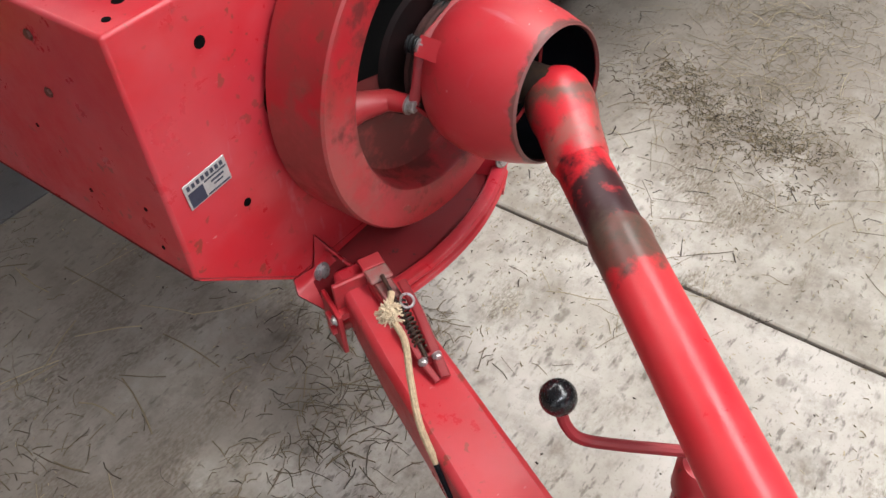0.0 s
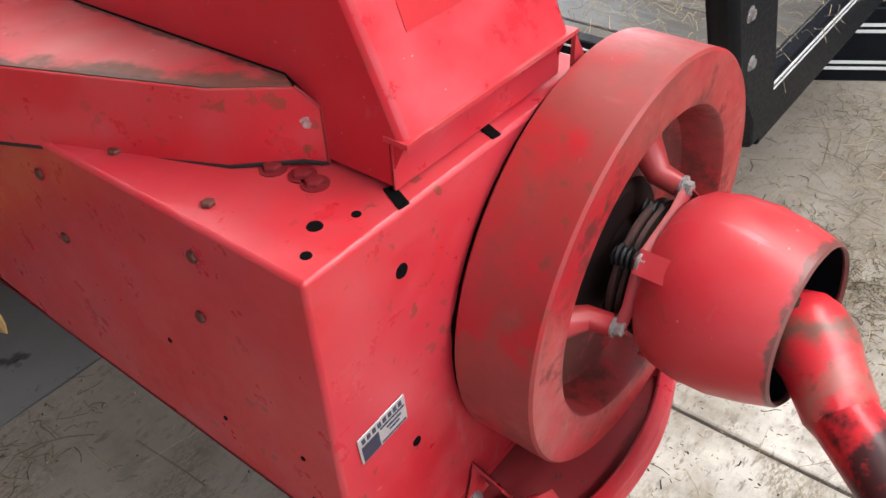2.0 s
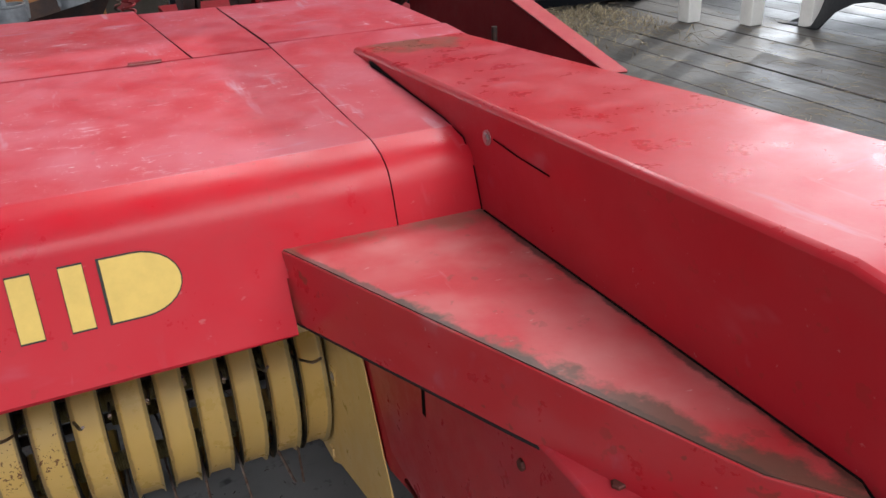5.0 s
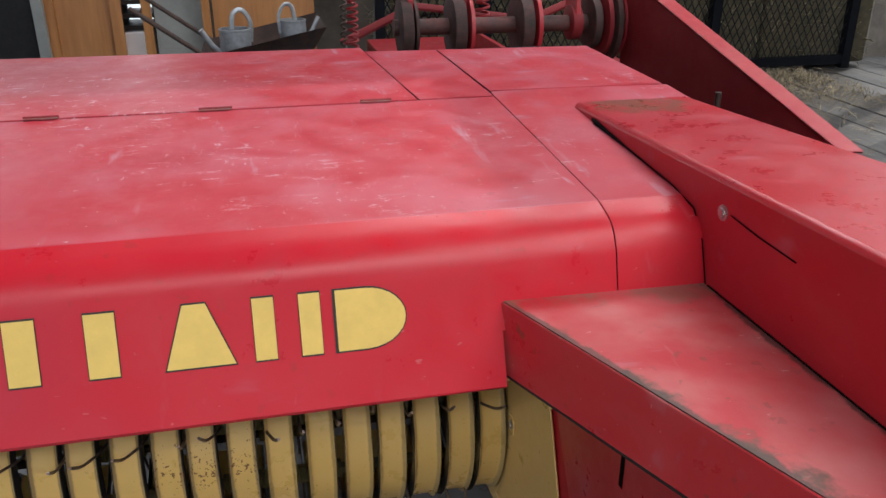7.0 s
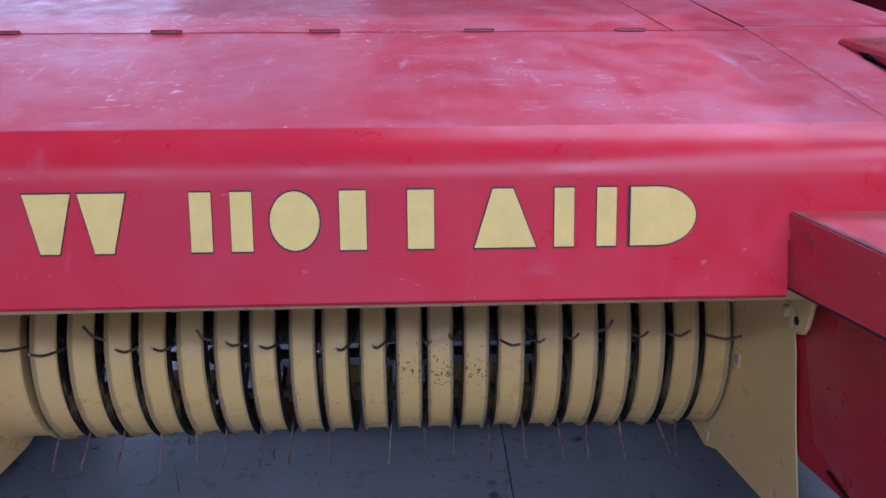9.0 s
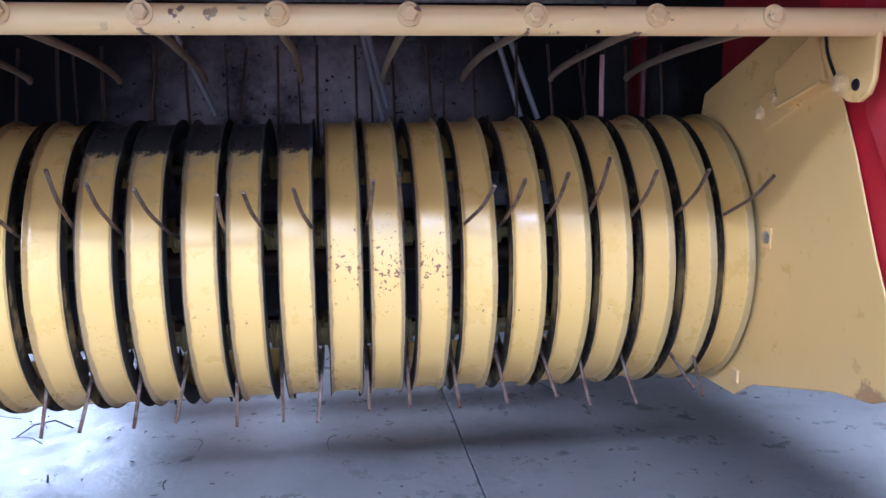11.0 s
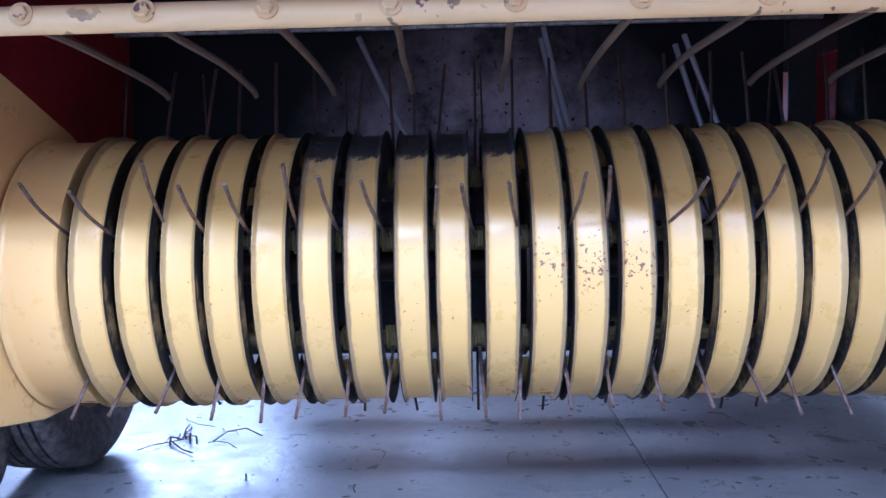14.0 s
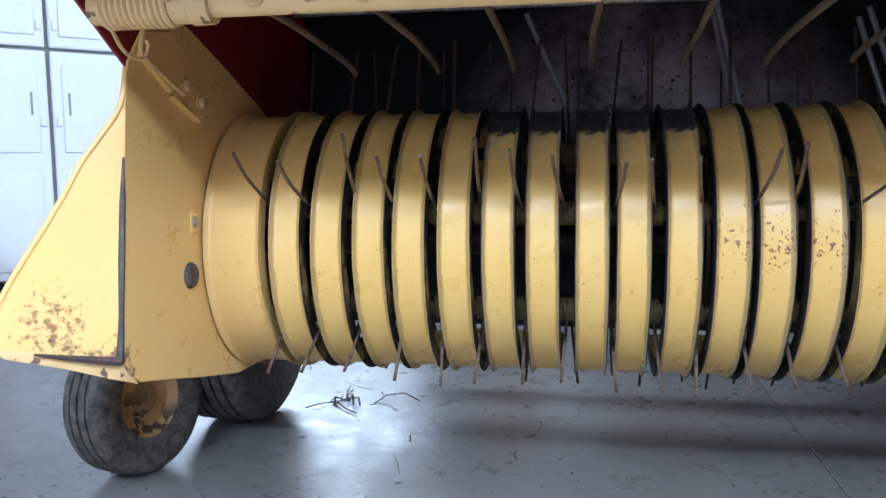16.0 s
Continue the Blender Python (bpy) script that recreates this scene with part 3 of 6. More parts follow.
def pipe(pts, r, bm=None, n=8, flat=1.0, radii=None):
    bm = bm or bmesh.new()
    pts = [Vector(p) for p in pts]
    rings, side = [], None
    for i, p in enumerate(pts):
        d = (pts[min(i + 1, len(pts) - 1)] - pts[max(i - 1, 0)]).normalized()
        if side is None:
            side = d.orthogonal().normalized() if abs(d.x) > 0.9 else d.cross(Vector((1, 0, 0))).normalized()
        side = (side - side.dot(d) * d).normalized()
        up = d.cross(side)
        rr = radii[i] if radii else r
        rings.append([bm.verts.new(p + rr * (math.cos(2 * math.pi * k / n) * side + flat * math.sin(2 * math.pi * k / n) * up)) for k in range(n)])
    for a, b in zip(rings, rings[1:]):
        for k in range(n):
            bm.faces.new((a[k], a[(k + 1) % n], b[(k + 1) % n], b[k]))
    bm.faces.new(rings[0][::-1])
    bm.faces.new(rings[-1])
    return bm


def coil(a, b, r, wire, turns, bm=None, n=6, steps=12):
    m = along(a, b)
    d = (Vector(b) - Vector(a)).length
    pts = [m @ Vector((r * math.cos(2 * math.pi * i / steps), r * math.sin(2 * math.pi * i / steps), d * i / (turns * steps))) for i in range(int(turns * steps) + 1)]
    return pipe(pts, wire, bm, n)


def bolt_head(at, out, r=0.011, h=0.008, bm=None, washer=True):
    """A hexagon head on a washer, at a place, pointing out."""
    at, out = Vector(at), Vector(out).normalized()
    m = along(at - 0.002 * out, at + out)
    bm = bm or bmesh.new()
    if washer:
        lathe([(0, 0), (r * 1.45, 0), (r * 1.45, 0.004), (0, 0.004)], m, 16, bm)
    lathe([(0, 0.003), (r, 0.003), (r, h), (r * 0.8, h + 0.0015), (0, h + 0.0015)], m, 6, bm)
    return bm


# ---- setting ----
floor = tagged(empty("floor"), "concrete barn floor with saw-cut joints, dirt and straw litter", "floor", kind="structure")
pavement = [(-8, 1.125, -8, 0.299, CONCRETE), (1.138, 8, -8, 0.299, CONCRETE), (-8, -0.303, 0.303, 8, CLEAN), (-0.2995, 8, 0.303, 8, CLEAN)]
for x0, x1, y0, y1, mt in pavement:
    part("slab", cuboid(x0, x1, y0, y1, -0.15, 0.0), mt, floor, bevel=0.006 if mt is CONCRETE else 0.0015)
part("joint_bed", cuboid(-8, 8, -8, 0.30, -0.2, -0.012), TWIG, floor)
part("joint_bed", cuboid(-8, 8, 0.30, 8, -0.2, -0.010), TWIG, floor)

# ---- the baler ----
baler = tagged(empty("hay_baler"), "old red square hay baler with yellow pickup and cast flywheel", "baler")

# box housing behind the flywheel
X0, YF = 0.17, -0.92
SIDE = [(-0.92, 0.612), (-0.30, 0.615), (0.06, 0.64), (0.17, 0.81), (0.20, 1.05), (-0.92, 1.05)]
shell = sheet([(X0, y, z) for y, z in SIDE],
              [(X0, -0.92, 1.05), (X0, -0.92, 0.612), (0.358, -0.92, 0.442), (0.46, -0.92, 0.42), (0.72, -0.92, 0.42), (0.72, -0.92, 1.05)],
              [(X0, -0.92, 1.05), (0.72, -0.92, 1.05), (0.72, 0.20, 1.05), (X0, 0.20, 1.05)])
housing = part("drive_housing", shell, RED, baler, "folded red sheet-steel drive housing", bevel=0.006)
part("housing_floor", sheet([(X0, YF, 0.615), (0.36, YF, 0.446), (0.36, 0.0, 0.446), (X0, 0.0, 0.62)], [(0.36, YF, 0.446), (0.72, YF, 0.42), (0.72, 0.0, 0.42), (0.36, 0.0, 0.446)]), RED_DARK, housing, solid=0.006)
part("far_side", cuboid(0.714, 0.719, YF + 0.007, 0.9, 0.42, 1.045), RED, housing)

BOLT = plain("rusty_bolt", (0.14, 0.04, 0.03), 0.6, 0.3, 0.5, 90, 0.2)

# holes in the housing: dark discs on the plates, standing for the holes' shade
def hole(at, out, r, flat=1.0):
    m = along(Vector(at), Vector(at) + Vector(out)) @ Matrix.Diagonal((1, flat, 1, 1))
    part("bolt_hole", lathe([(0, 0.0012), (r * 0.8, 0.0012), (r * 0.86, 0.0)], m, 20), HOLE, housing)


hole((0.305, YF, 0.974), (0, -1, 0), 0.0115)
hole((0.242, -0.864, 1.050), (0, 0, 1), 0.0105)
hole((0.203, -0.891, 1.050), (0, 0, 1), 0.0075)
hole((0.282, -0.885, 1.050), (0, 0, 1), 0.0065)
# drawn as a dark hole, though a rusty bolt sits here
hole((0.304, YF, 0.679), (0, -1, 0), 0.009)
for y, z in ((-0.855, 0.735), (-0.62, 0.80), (-0.86, 0.655), (-0.70, 0.70)):
    hole((X0, y, z), (-1, 0, 0), 0.0045)
for at, out in (((0.203, -0.743, 1.050), (0, 0, 1)), ((0.208, -0.566, 1.050), (0, 0, 1)), ((X0, -0.741, 1.001), (-1, 0, 0)), ((X0, -0.427, 0.885), (-1, 0, 0)), ((X0, -0.43, 0.99), (-1, 0, 0)), ((X0, -0.72, 0.90), (-1, 0, 0)), ((X0, -0.15, 0.96), (-1, 0, 0))):
    part("bolt", bolt_head(at, out, 0.0085, 0.006, washer=False), BOLT, housing, "rusty bolt head")
for at in ((0.291, -0.749, 1.050), (0.301, -0.786, 1.050), (0.297, -0.810, 1.050)):
    part("bolt", bolt_head(at, (0, 0, 1), 0.0115, 0.008), GRIME_SHADE, housing, "painted bolt head, darkened for grime and the shelf's shade")
part("slot", prism([(0.331, -0.879), (0.343, -0.885), (0.328, -0.919), (0.313, -0.917)], "z", 1.0502, 1.0522), HOLE, housing)
part("slot", prism([(0.494, -0.884), (0.508, -0.890), (0.496, -0.919), (0.482, -0.917)], "z", 1.0502, 1.0522), HOLE, housing)

part("slit", cuboid(X0 - 0.0012, X0, -0.124, -0.112, 0.85, 0.925), HOLE, housing)
# dark discs stand for the shade in the opening behind the flywheel
part("flywheel_opening", lathe([(0, 0.0012), (0.301, 0.0012), (0.303, 0.0)], along((0.688, YF, 0.772), (0.688, YF - 1, 0.772)), 64), HOLE, housing)
part("flywheel_opening", lathe([(0, 0.0016), (0.060, 0.0016), (0.062, 0.0)], along((0.447, YF, 0.815), (0.447, YF - 1, 0.815)), 32), HOLE, housing)

# maker's plate: plain bars for its print
pm = Matrix.Translation((0.245, YF - 0.001, 0.765)) @ Matrix.Rotation(radians(-4), 4, "Y") @ Matrix.Diagonal((0.92, 1.0, 0.78, 1.0))
plate = part("type_plate", cuboid(-0.046, 0.046, -0.002, 0.0, -0.031, 0.031, m=pm), PLATE, baler, "small aluminium type plate with dark print", bevel=0.001)
part("print_bar", cuboid(-0.042, -0.010, -0.003, -0.002, -0.027, 0.008, m=pm), PRINT, plate)
part("print_bar", cuboid(-0.006, 0.042, -0.003, -0.002, -0.026, -0.023, m=pm), PRINT, plate)
part("print_bar", cuboid(-0.006, 0.042, -0.003, -0.002, 0.007, 0.010, m=pm), PRINT, plate)
part("print_bar", cuboid(0.006, 0.034, -0.003, -0.002, -0.004, 0.000, m=pm), PRINT, plate)
part("print_bar", cuboid(0.010, 0.030, -0.003, -0.002, -0.013, -0.010, m=pm), PRINT, plate)
for k in range(8):
    part("print_bar", cuboid(-0.040 + k * 0.0103, -0.034 + k * 0.0103, -0.003, -0.002, 0.015, 0.025, m=pm), PRINT, plate)

# rounded hood over the drive
side = [(0.62, 1.04), (-0.893, 1.06), (-0.893, 1.075), (-0.913, 1.116), (-0.871, 1.211), (-0.852, 1.253), (-0.842, 1.274), (-0.824, 1.296), (-0.799, 1.315), (-0.767, 1.330), (-0.73, 1.340), (-0.69, 1.345), (0.58, 1.290)]
def hood_right(y):
    return 0.655 if y < -0.1 else 0.655 - 0.075 * (y + 0.1)


bm = bmesh.new()
lv = [bm.verts.new((0.335, y, z)) for y, z in side[2:]]
rv = [bm.verts.new((hood_right(y), y, z)) for y, z in side[2:]]
for i in range(1, len(lv) - 1):
    bm.faces.new((lv[i], rv[i], rv[i + 1], lv[i + 1]))
lb, rb = bm.verts.new((0.335, 0.58, 1.06)), bm.verts.new((hood_right(0.58), 0.58, 1.06))
lf, rf = bm.verts.new((0.335, -0.893, 1.058)), bm.verts.new((0.655, -0.893, 1.058))
bm.faces.new([lf, lb] + lv[::-1])
bm.faces.new([rf, rb] + rv[::-1])
hood = part("drive_hood", bm, RED_HOOD, baler, "rounded red drive hood with a chalky faded top", bevel=0.010)
# side faces take the red that has their shade in it
hood.data.materials.append(RED_SIDE_SHADED)
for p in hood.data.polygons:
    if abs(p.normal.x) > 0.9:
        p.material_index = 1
part("hood_foot", sheet([(0.334, -0.8935, 1.054), (0.66, -0.8935, 1.054), (0.66, -0.8935, 1.118), (0.334, -0.8935, 1.118)]), RED, hood, solid=0.004)
part("hood_lip", cuboid(0.333, 0.668, -0.917, -0.884, 1.112, 1.118), RED, hood)
part("side_lip", prism([(0.66, 1.054), (0.66, 1.116), (0.70, 1.055)], "y", -0.918, -0.912), RED, hood)
sn = Vector((0, -0.915, 0.404)) * 0.0006
part("sticker", sheet([Vector((0.393, -0.8735, 1.206)) + sn, Vector((0.537, -0.8735, 1.206)) + sn, Vector((0.541, -0.855, 1.248)) + sn, Vector((0.396, -0.855, 1.248)) + sn]), PATCH, hood, "unfaded red rectangle where a sticker was", smooth=False, solid=0.0004, off=1)
for x0, x1, z0, z1 in ((0.512, 0.541, 1.250, 1.256), (0.498, 0.506, 1.249, 1.253), (0.537, 0.548, 1.212, 1.224)):
    part("sticker_scrap", sheet([Vector((x, -0.8735 + (z - 1.206) * 0.44, z)) + sn * 2 for x, z in ((x0, z0), (x1, z0 + 0.001), (x1 - 0.002, z1), (x0 + 0.003, z1 - 0.001))]), FADED_SCRAP, hood, smooth=False, solid=0.0004, off=1)
part("bolt", bolt_head((0.335, -0.033, 1.264), (-1, 0, 0), 0.0085, 0.005), STEEL, hood, "zinc-plated bolt with washer")

# triangular gusset shelf
top = [(0.0, 0.0, 1.138), (0.334, 0.0, 1.133), (0.334, -0.745, 1.146), (0.322, -0.768, 1.145), (0.262, -0.70, 1.149)]
gusset = part("corner_shelf", sheet(top), RED_SHELF, baler, "triangular red sheet shelf with dirt along its edge", smooth=False, solid=0.005)
part("shelf_skirt", sheet([(-0.001, -0.001, 1.139), (0.262, -0.702, 1.150), (0.266, -0.704, 1.052), (0.16, -0.432, 1.040), (0.003, -0.014, 1.020)],
                          [(0.262, -0.702, 1.150), (0.322, -0.770, 1.146), (0.315, -0.772, 1.058), (0.266, -0.704, 1.052)],
                          [(0.322, -0.770, 1.146), (0.336, -0.792, 1.122), (0.336, -0.792, 1.050), (0.315, -0.772, 1.058)]), RED, gusset, solid=0.004, bevel=0.002)
# dark rod along the lower edge stands for the shadow under the skirt
part("skirt_edge", pipe([(0.004, -0.016, 1.0195), (0.16, -0.434, 1.0395), (0.266, -0.706, 1.0515), (0.315, -0.774, 1.0575), (0.336, -0.794, 1.0495)], 0.0032, n=6), NEAR_BLACK, gusset, "dark rod standing for the shadow gap under the skirt")
part("skirt_edge", pipe([(0.336, -0.794, 1.0495), (0.336, -0.794, 1.122), (0.322, -0.772, 1.147)], 0.002, n=6), RED_DARK, gusset)
part("rivet", bolt_head((0.326, -0.778, 1.102), (-0.7, -0.7, 0), 0.0062, 0.004), STEEL, gusset, "bright bolt")

# feeder hood
FRONT = [(-0.020, 1.011), (-0.047, 1.012), (-0.051, 1.019), (-0.020, 1.098), (0.003, 1.176), (0.008, 1.194), (0.0145, 1.209), (0.023, 1.222), (0.034, 1.232), (0.047, 1.2395), (0.062, 1.2445), (0.078, 1.2488), (0.087, 1.2512), (0.090, 1.2518), (0.094, 1.2521)]
TOPS = [(0.35, 1.267), (0.70, 1.284)]
feeder = part("feeder_hood", swept(FRONT + TOPS, [-1.70, -1.2, -0.7, -0.2, 0.0, 0.1865], keep=lambda x, z: x < 0 or z > 1.12), RED_TOP, baler, "broad red feeder hood with a rolled front edge", solid=0.005, off=-1)
end_panel = part("hood_end_panel", swept(FRONT[3:] + [(0.35, 1.267), (0.738, 1.2868)], [0.1895, 0.26, 0.336]), RED_TOP, baler, solid=0.005, off=-1)
for ob in (feeder, end_panel):
    ob.data.materials.append(RED_FRONT)
    for p in ob.data.polygons:
        if abs(p.normal.z) < 0.972:
            p.material_index = 1
part("hinged_lid", sheet([(-1.70, 0.708, 1.285), (0.012, 0.708, 1.285), (-0.035, 1.33, 1.296), (-1.70, 1.40, 1.296)]), RED_TOP, baler, solid=0.005, off=-1)
part("top_strip", sheet([(0.0175, 0.708, 1.285), (0.1865, 0.708, 1.285), (0.171, 1.25, 1.296), (-0.0285, 1.27, 1.296)]), RED_TOP, baler, solid=0.005, off=-1)
part("rear_strip", sheet([(0.3362, 0.55, 1.2769), (0.62, 0.55, 1.2769), (0.62, 0.720, 1.2868), (0.3362, 0.738, 1.2868)]), RED_TOP, baler, solid=0.005, off=-1)
part("chamber_cover", sheet([(0.1900, 0.744, 1.2885), (0.61, 0.725, 1.2885), (0.615, 1.22, 1.296), (0.177, 1.25, 1.296)]), RED_TOP, baler, solid=0.005, off=-1)
# black rod stands for the shade in the gap beside the hood
part("hood_gap", pipe([(0.337, 0.49, 1.279), (0.334, 0.455, 1.2765), (0.3335, 0.41, 1.2735), (0.333, 0.30, 1.2665), (0.332, 0.12, 1.256), (0.332, 0.045, 1.243), (0.333, 0.01, 1.20), (0.333, -0.015, 1.137)], 0.006, n=6, radii=[0.002, 0.006, 0.0036, 0.0016, 0.0012, 0.0012, 0.0012, 0.001]), HOLE, hood)
part("hood_seam", pipe([(0.3345, -0.02, 1.1365), (0.3345, -0.745, 1.1485), (0.3345, -0.79, 1.124)], 0.0018, n=6), HOLE, hood)
part("hood_seam", pipe([(0.3338, -0.055, 1.268), (0.3338, -0.13, 1.263), (0.3338, -0.215, 1.262)], 0.0011, n=6), HOLE, hood)
# near-black sheet added under the tops; blocks light from the seams
part("hood_underlay", cuboid(-1.6, 0.57, 0.30, 1.2, 1.245, 1.25), NEAR_BLACK, baler)
for x in (-1.46, -1.11, -0.765, -0.422, -0.081):
    h = part("hinge", cuboid(x - 0.032, x + 0.032, 0.697, 0.716, 1.286, 1.2878), HINGE_PLATE, feeder, "rusty butt hinge")
    part("hinge_pin", rod((x - 0.034, 0.706, 1.2890), (x + 0.034, 0.706, 1.2890), 0.0024, n=8), RED_DARK, feeder)
# end walls of the feeder house, their shade put in as a darker red
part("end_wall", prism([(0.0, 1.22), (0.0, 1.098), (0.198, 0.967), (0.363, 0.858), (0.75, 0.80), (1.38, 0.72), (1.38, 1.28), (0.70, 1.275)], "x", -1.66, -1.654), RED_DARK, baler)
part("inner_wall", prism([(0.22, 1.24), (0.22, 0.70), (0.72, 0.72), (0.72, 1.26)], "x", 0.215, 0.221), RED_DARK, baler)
# near-black sheet puts the shade of the chamber mouth into colour
part("chamber_mouth", prism([(0.73, 0.55), (1.17, 0.55), (1.17, 1.245), (0.73, 1.245)], "x", 0.226, 0.23), NEAR_BLACK, baler)
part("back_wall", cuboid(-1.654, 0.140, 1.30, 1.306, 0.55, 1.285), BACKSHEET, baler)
# near-black filler and end piece added to keep the gap dark
part("slit_plate", cuboid(0.13, 0.17, 1.307, 1.312, 0.98, 1.285), NEAR_BLACK, baler)
part("back_wall", cuboid(0.154, 0.50, 1.30, 1.306, 0.55, 1.285), NEAR_BLACK, baler)
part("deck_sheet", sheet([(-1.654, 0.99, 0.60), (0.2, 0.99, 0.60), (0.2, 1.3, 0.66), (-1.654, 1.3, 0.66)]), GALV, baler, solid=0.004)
# near-black sheet added to keep the gaps between the bands dark
part("rear_pan", sheet([(-1.575, 1.03, 0.285), (0.165, 1.03, 0.275), (0.165, 0.99, 0.60), (-1.575, 0.99, 0.60)]), NEAR_BLACK, baler, solid=0.004)
part("side_apron", prism([(-0.05, 0.60), (0.10, 0.56), (0.30, 0.60), (0.32, 1.05), (-0.05, 1.05)], "x", 0.1785, 0.182), RED_SIDE_SHADED, baler)
part("cross_bar", rod((-1.65, 1.2, 1.11), (0.2, 1.2, 1.11), 0.008, n=8), STEEL, baler)

# lettering on the hood: plain blocks, one for each character, on dark borders
def on_face(x, z):
    y = -0.020 + (z - 1.098) * 0.023 / 0.078
    return Vector((x, y, z))


nrm = Vector((0, -0.078, 0.023)).normalized()
def decal(pts, grow, lift, mt):
    c = sum((on_face(x, z) for x, z in pts), Vector()) / len(pts)
    out = [c + (on_face(x, z) - c) * (1 + grow) + nrm * lift for x, z in pts]
    bm = bmesh.new()
    bm.faces.new([bm.verts.new(p) for p in out])
    part("decal_block", bm, mt, feeder, "plain yellow block of a painted decal" if mt is DECAL else "", smooth=False, solid=0.0008)


ZL, ZH = 1.094, 1.180
ZM = (ZL + ZH) / 2
shapes = []
for x0, x1 in ((-1.46, -1.435), (-1.40, -1.375), (-1.345, -1.28), (-0.912, -0.880), (-0.852, -0.820), (-0.690, -0.650), (-0.588, -0.548), (-0.365, -0.335), (-0.300, -0.270)):
    shapes.append([(x0, ZL), (x1, ZL), (x1, ZH), (x0, ZH)])
for x0, x1 in ((-1.155, -1.085), (-1.075, -1.005)):
    shapes.append([((x0 + x1) / 2 - 0.014, ZL), ((x0 + x1) / 2 + 0.014, ZL), (x1, ZH), (x0, ZH)])
shapes.append([(-0.487, ZL), (-0.393, ZL), (-0.428, ZH), (-0.459, ZH)])
shapes.append([(-0.757 + 0.037 * math.cos(a), ZM + 0.043 * math.sin(a)) for a in (2 * math.pi * k / 28 for k in range(28))])
shapes.append([(-0.248, ZL)] + [(-0.205 + 0.058 * math.cos(a), ZM + 0.043 * math.sin(a)) for a in (math.pi * (k / 14 - 0.5) for k in range(15))] + [(-0.248, ZH)])
for pts in shapes:
    decal(pts, 0.06, 0.0012, DECAL_EDGE)
    decal(pts, 0.0, 0.0022, DECAL)

# flywheel
FX, FZ = 0.69, 0.778
fm = Matrix.Translation((FX, -0.93, FZ)) @ Matrix.Rotation(radians(90), 4, "X")
flywheel = part("flywheel", lathe([(0.06, 0.0), (0.312, 0.0), (0.316, 0.004), (0.316, 0.116), (0.312, 0.120), (0.246, 0.120), (0.2405, 0.1185), (0.236, 0.113), (0.230, 0.070), (0.224, 0.056), (0.21, 0.050), (0.15, 0.052), (0.118, 0.058), (0.10, 0.062), (0.06, 0.06)], fm, 96), FLY, baler, "heavy cast flywheel with worn dirty red paint")
# dark discs and a dark sector: shade of the web's openings, as colour
for a in (35, 155, 275):
    p = fm @ Vector((0.165 * math.cos(radians(a)), 0.165 * math.sin(radians(a)), 0.043))
    part("core_hole", lathe([(0, 0.003), (0.017, 0.003), (0.019, 0.0)], along(p, p + Vector((0, -1, 0))), 16), NEAR_BLACK, flywheel)
part("web_opening", lathe([(0.10, 0.0635), (0.118, 0.0605), (0.15, 0.0545), (0.207, 0.0515)], fm, 20, a0=92, a1=172), HOLE, flywheel)
# hub, slip clutch and its three cast arms
hub = part("slip_clutch", lathe([(0.0, 0.100), (0.098, 0.100), (0.100, 0.103), (0.100, 0.109), (0.080, 0.111), (0.080, 0.116), (0.102, 0.117), (0.102, 0.124), (0.082, 0.126), (0.082, 0.131), (0.101, 0.132), (0.101, 0.139), (0.080, 0.141), (0.080, 0.147), (0.098, 0.148), (0.098, 0.156), (0.05, 0.160), (0.045, 0.24), (0, 0.24)], fm, 40), PITTED, baler, "oily slip clutch plates on the drive hub")
part("shear_hub", lathe([(0.0, 0.060), (0.118, 0.060), (0.110, 0.068), (0.066, 0.074), (0.060, 0.101), (0.0, 0.101)], fm, 40), GREASE, hub)
for a in range(6):
    d = Vector((math.cos(radians(60 * a + 22)), 0, math.sin(radians(60 * a + 22)))) * 0.088
    part("clutch_bolt", rod(d + Vector((FX, -1.018, FZ)), d + Vector((FX, -1.098, FZ)), 0.0055, n=8), DARK_STEEL, hub)
    part("plate_spring", coil(d + Vector((FX, -1.022, FZ)), d + Vector((FX, -1.050, FZ)), 0.0115, 0.0028, 4), NEAR_BLACK, hub)
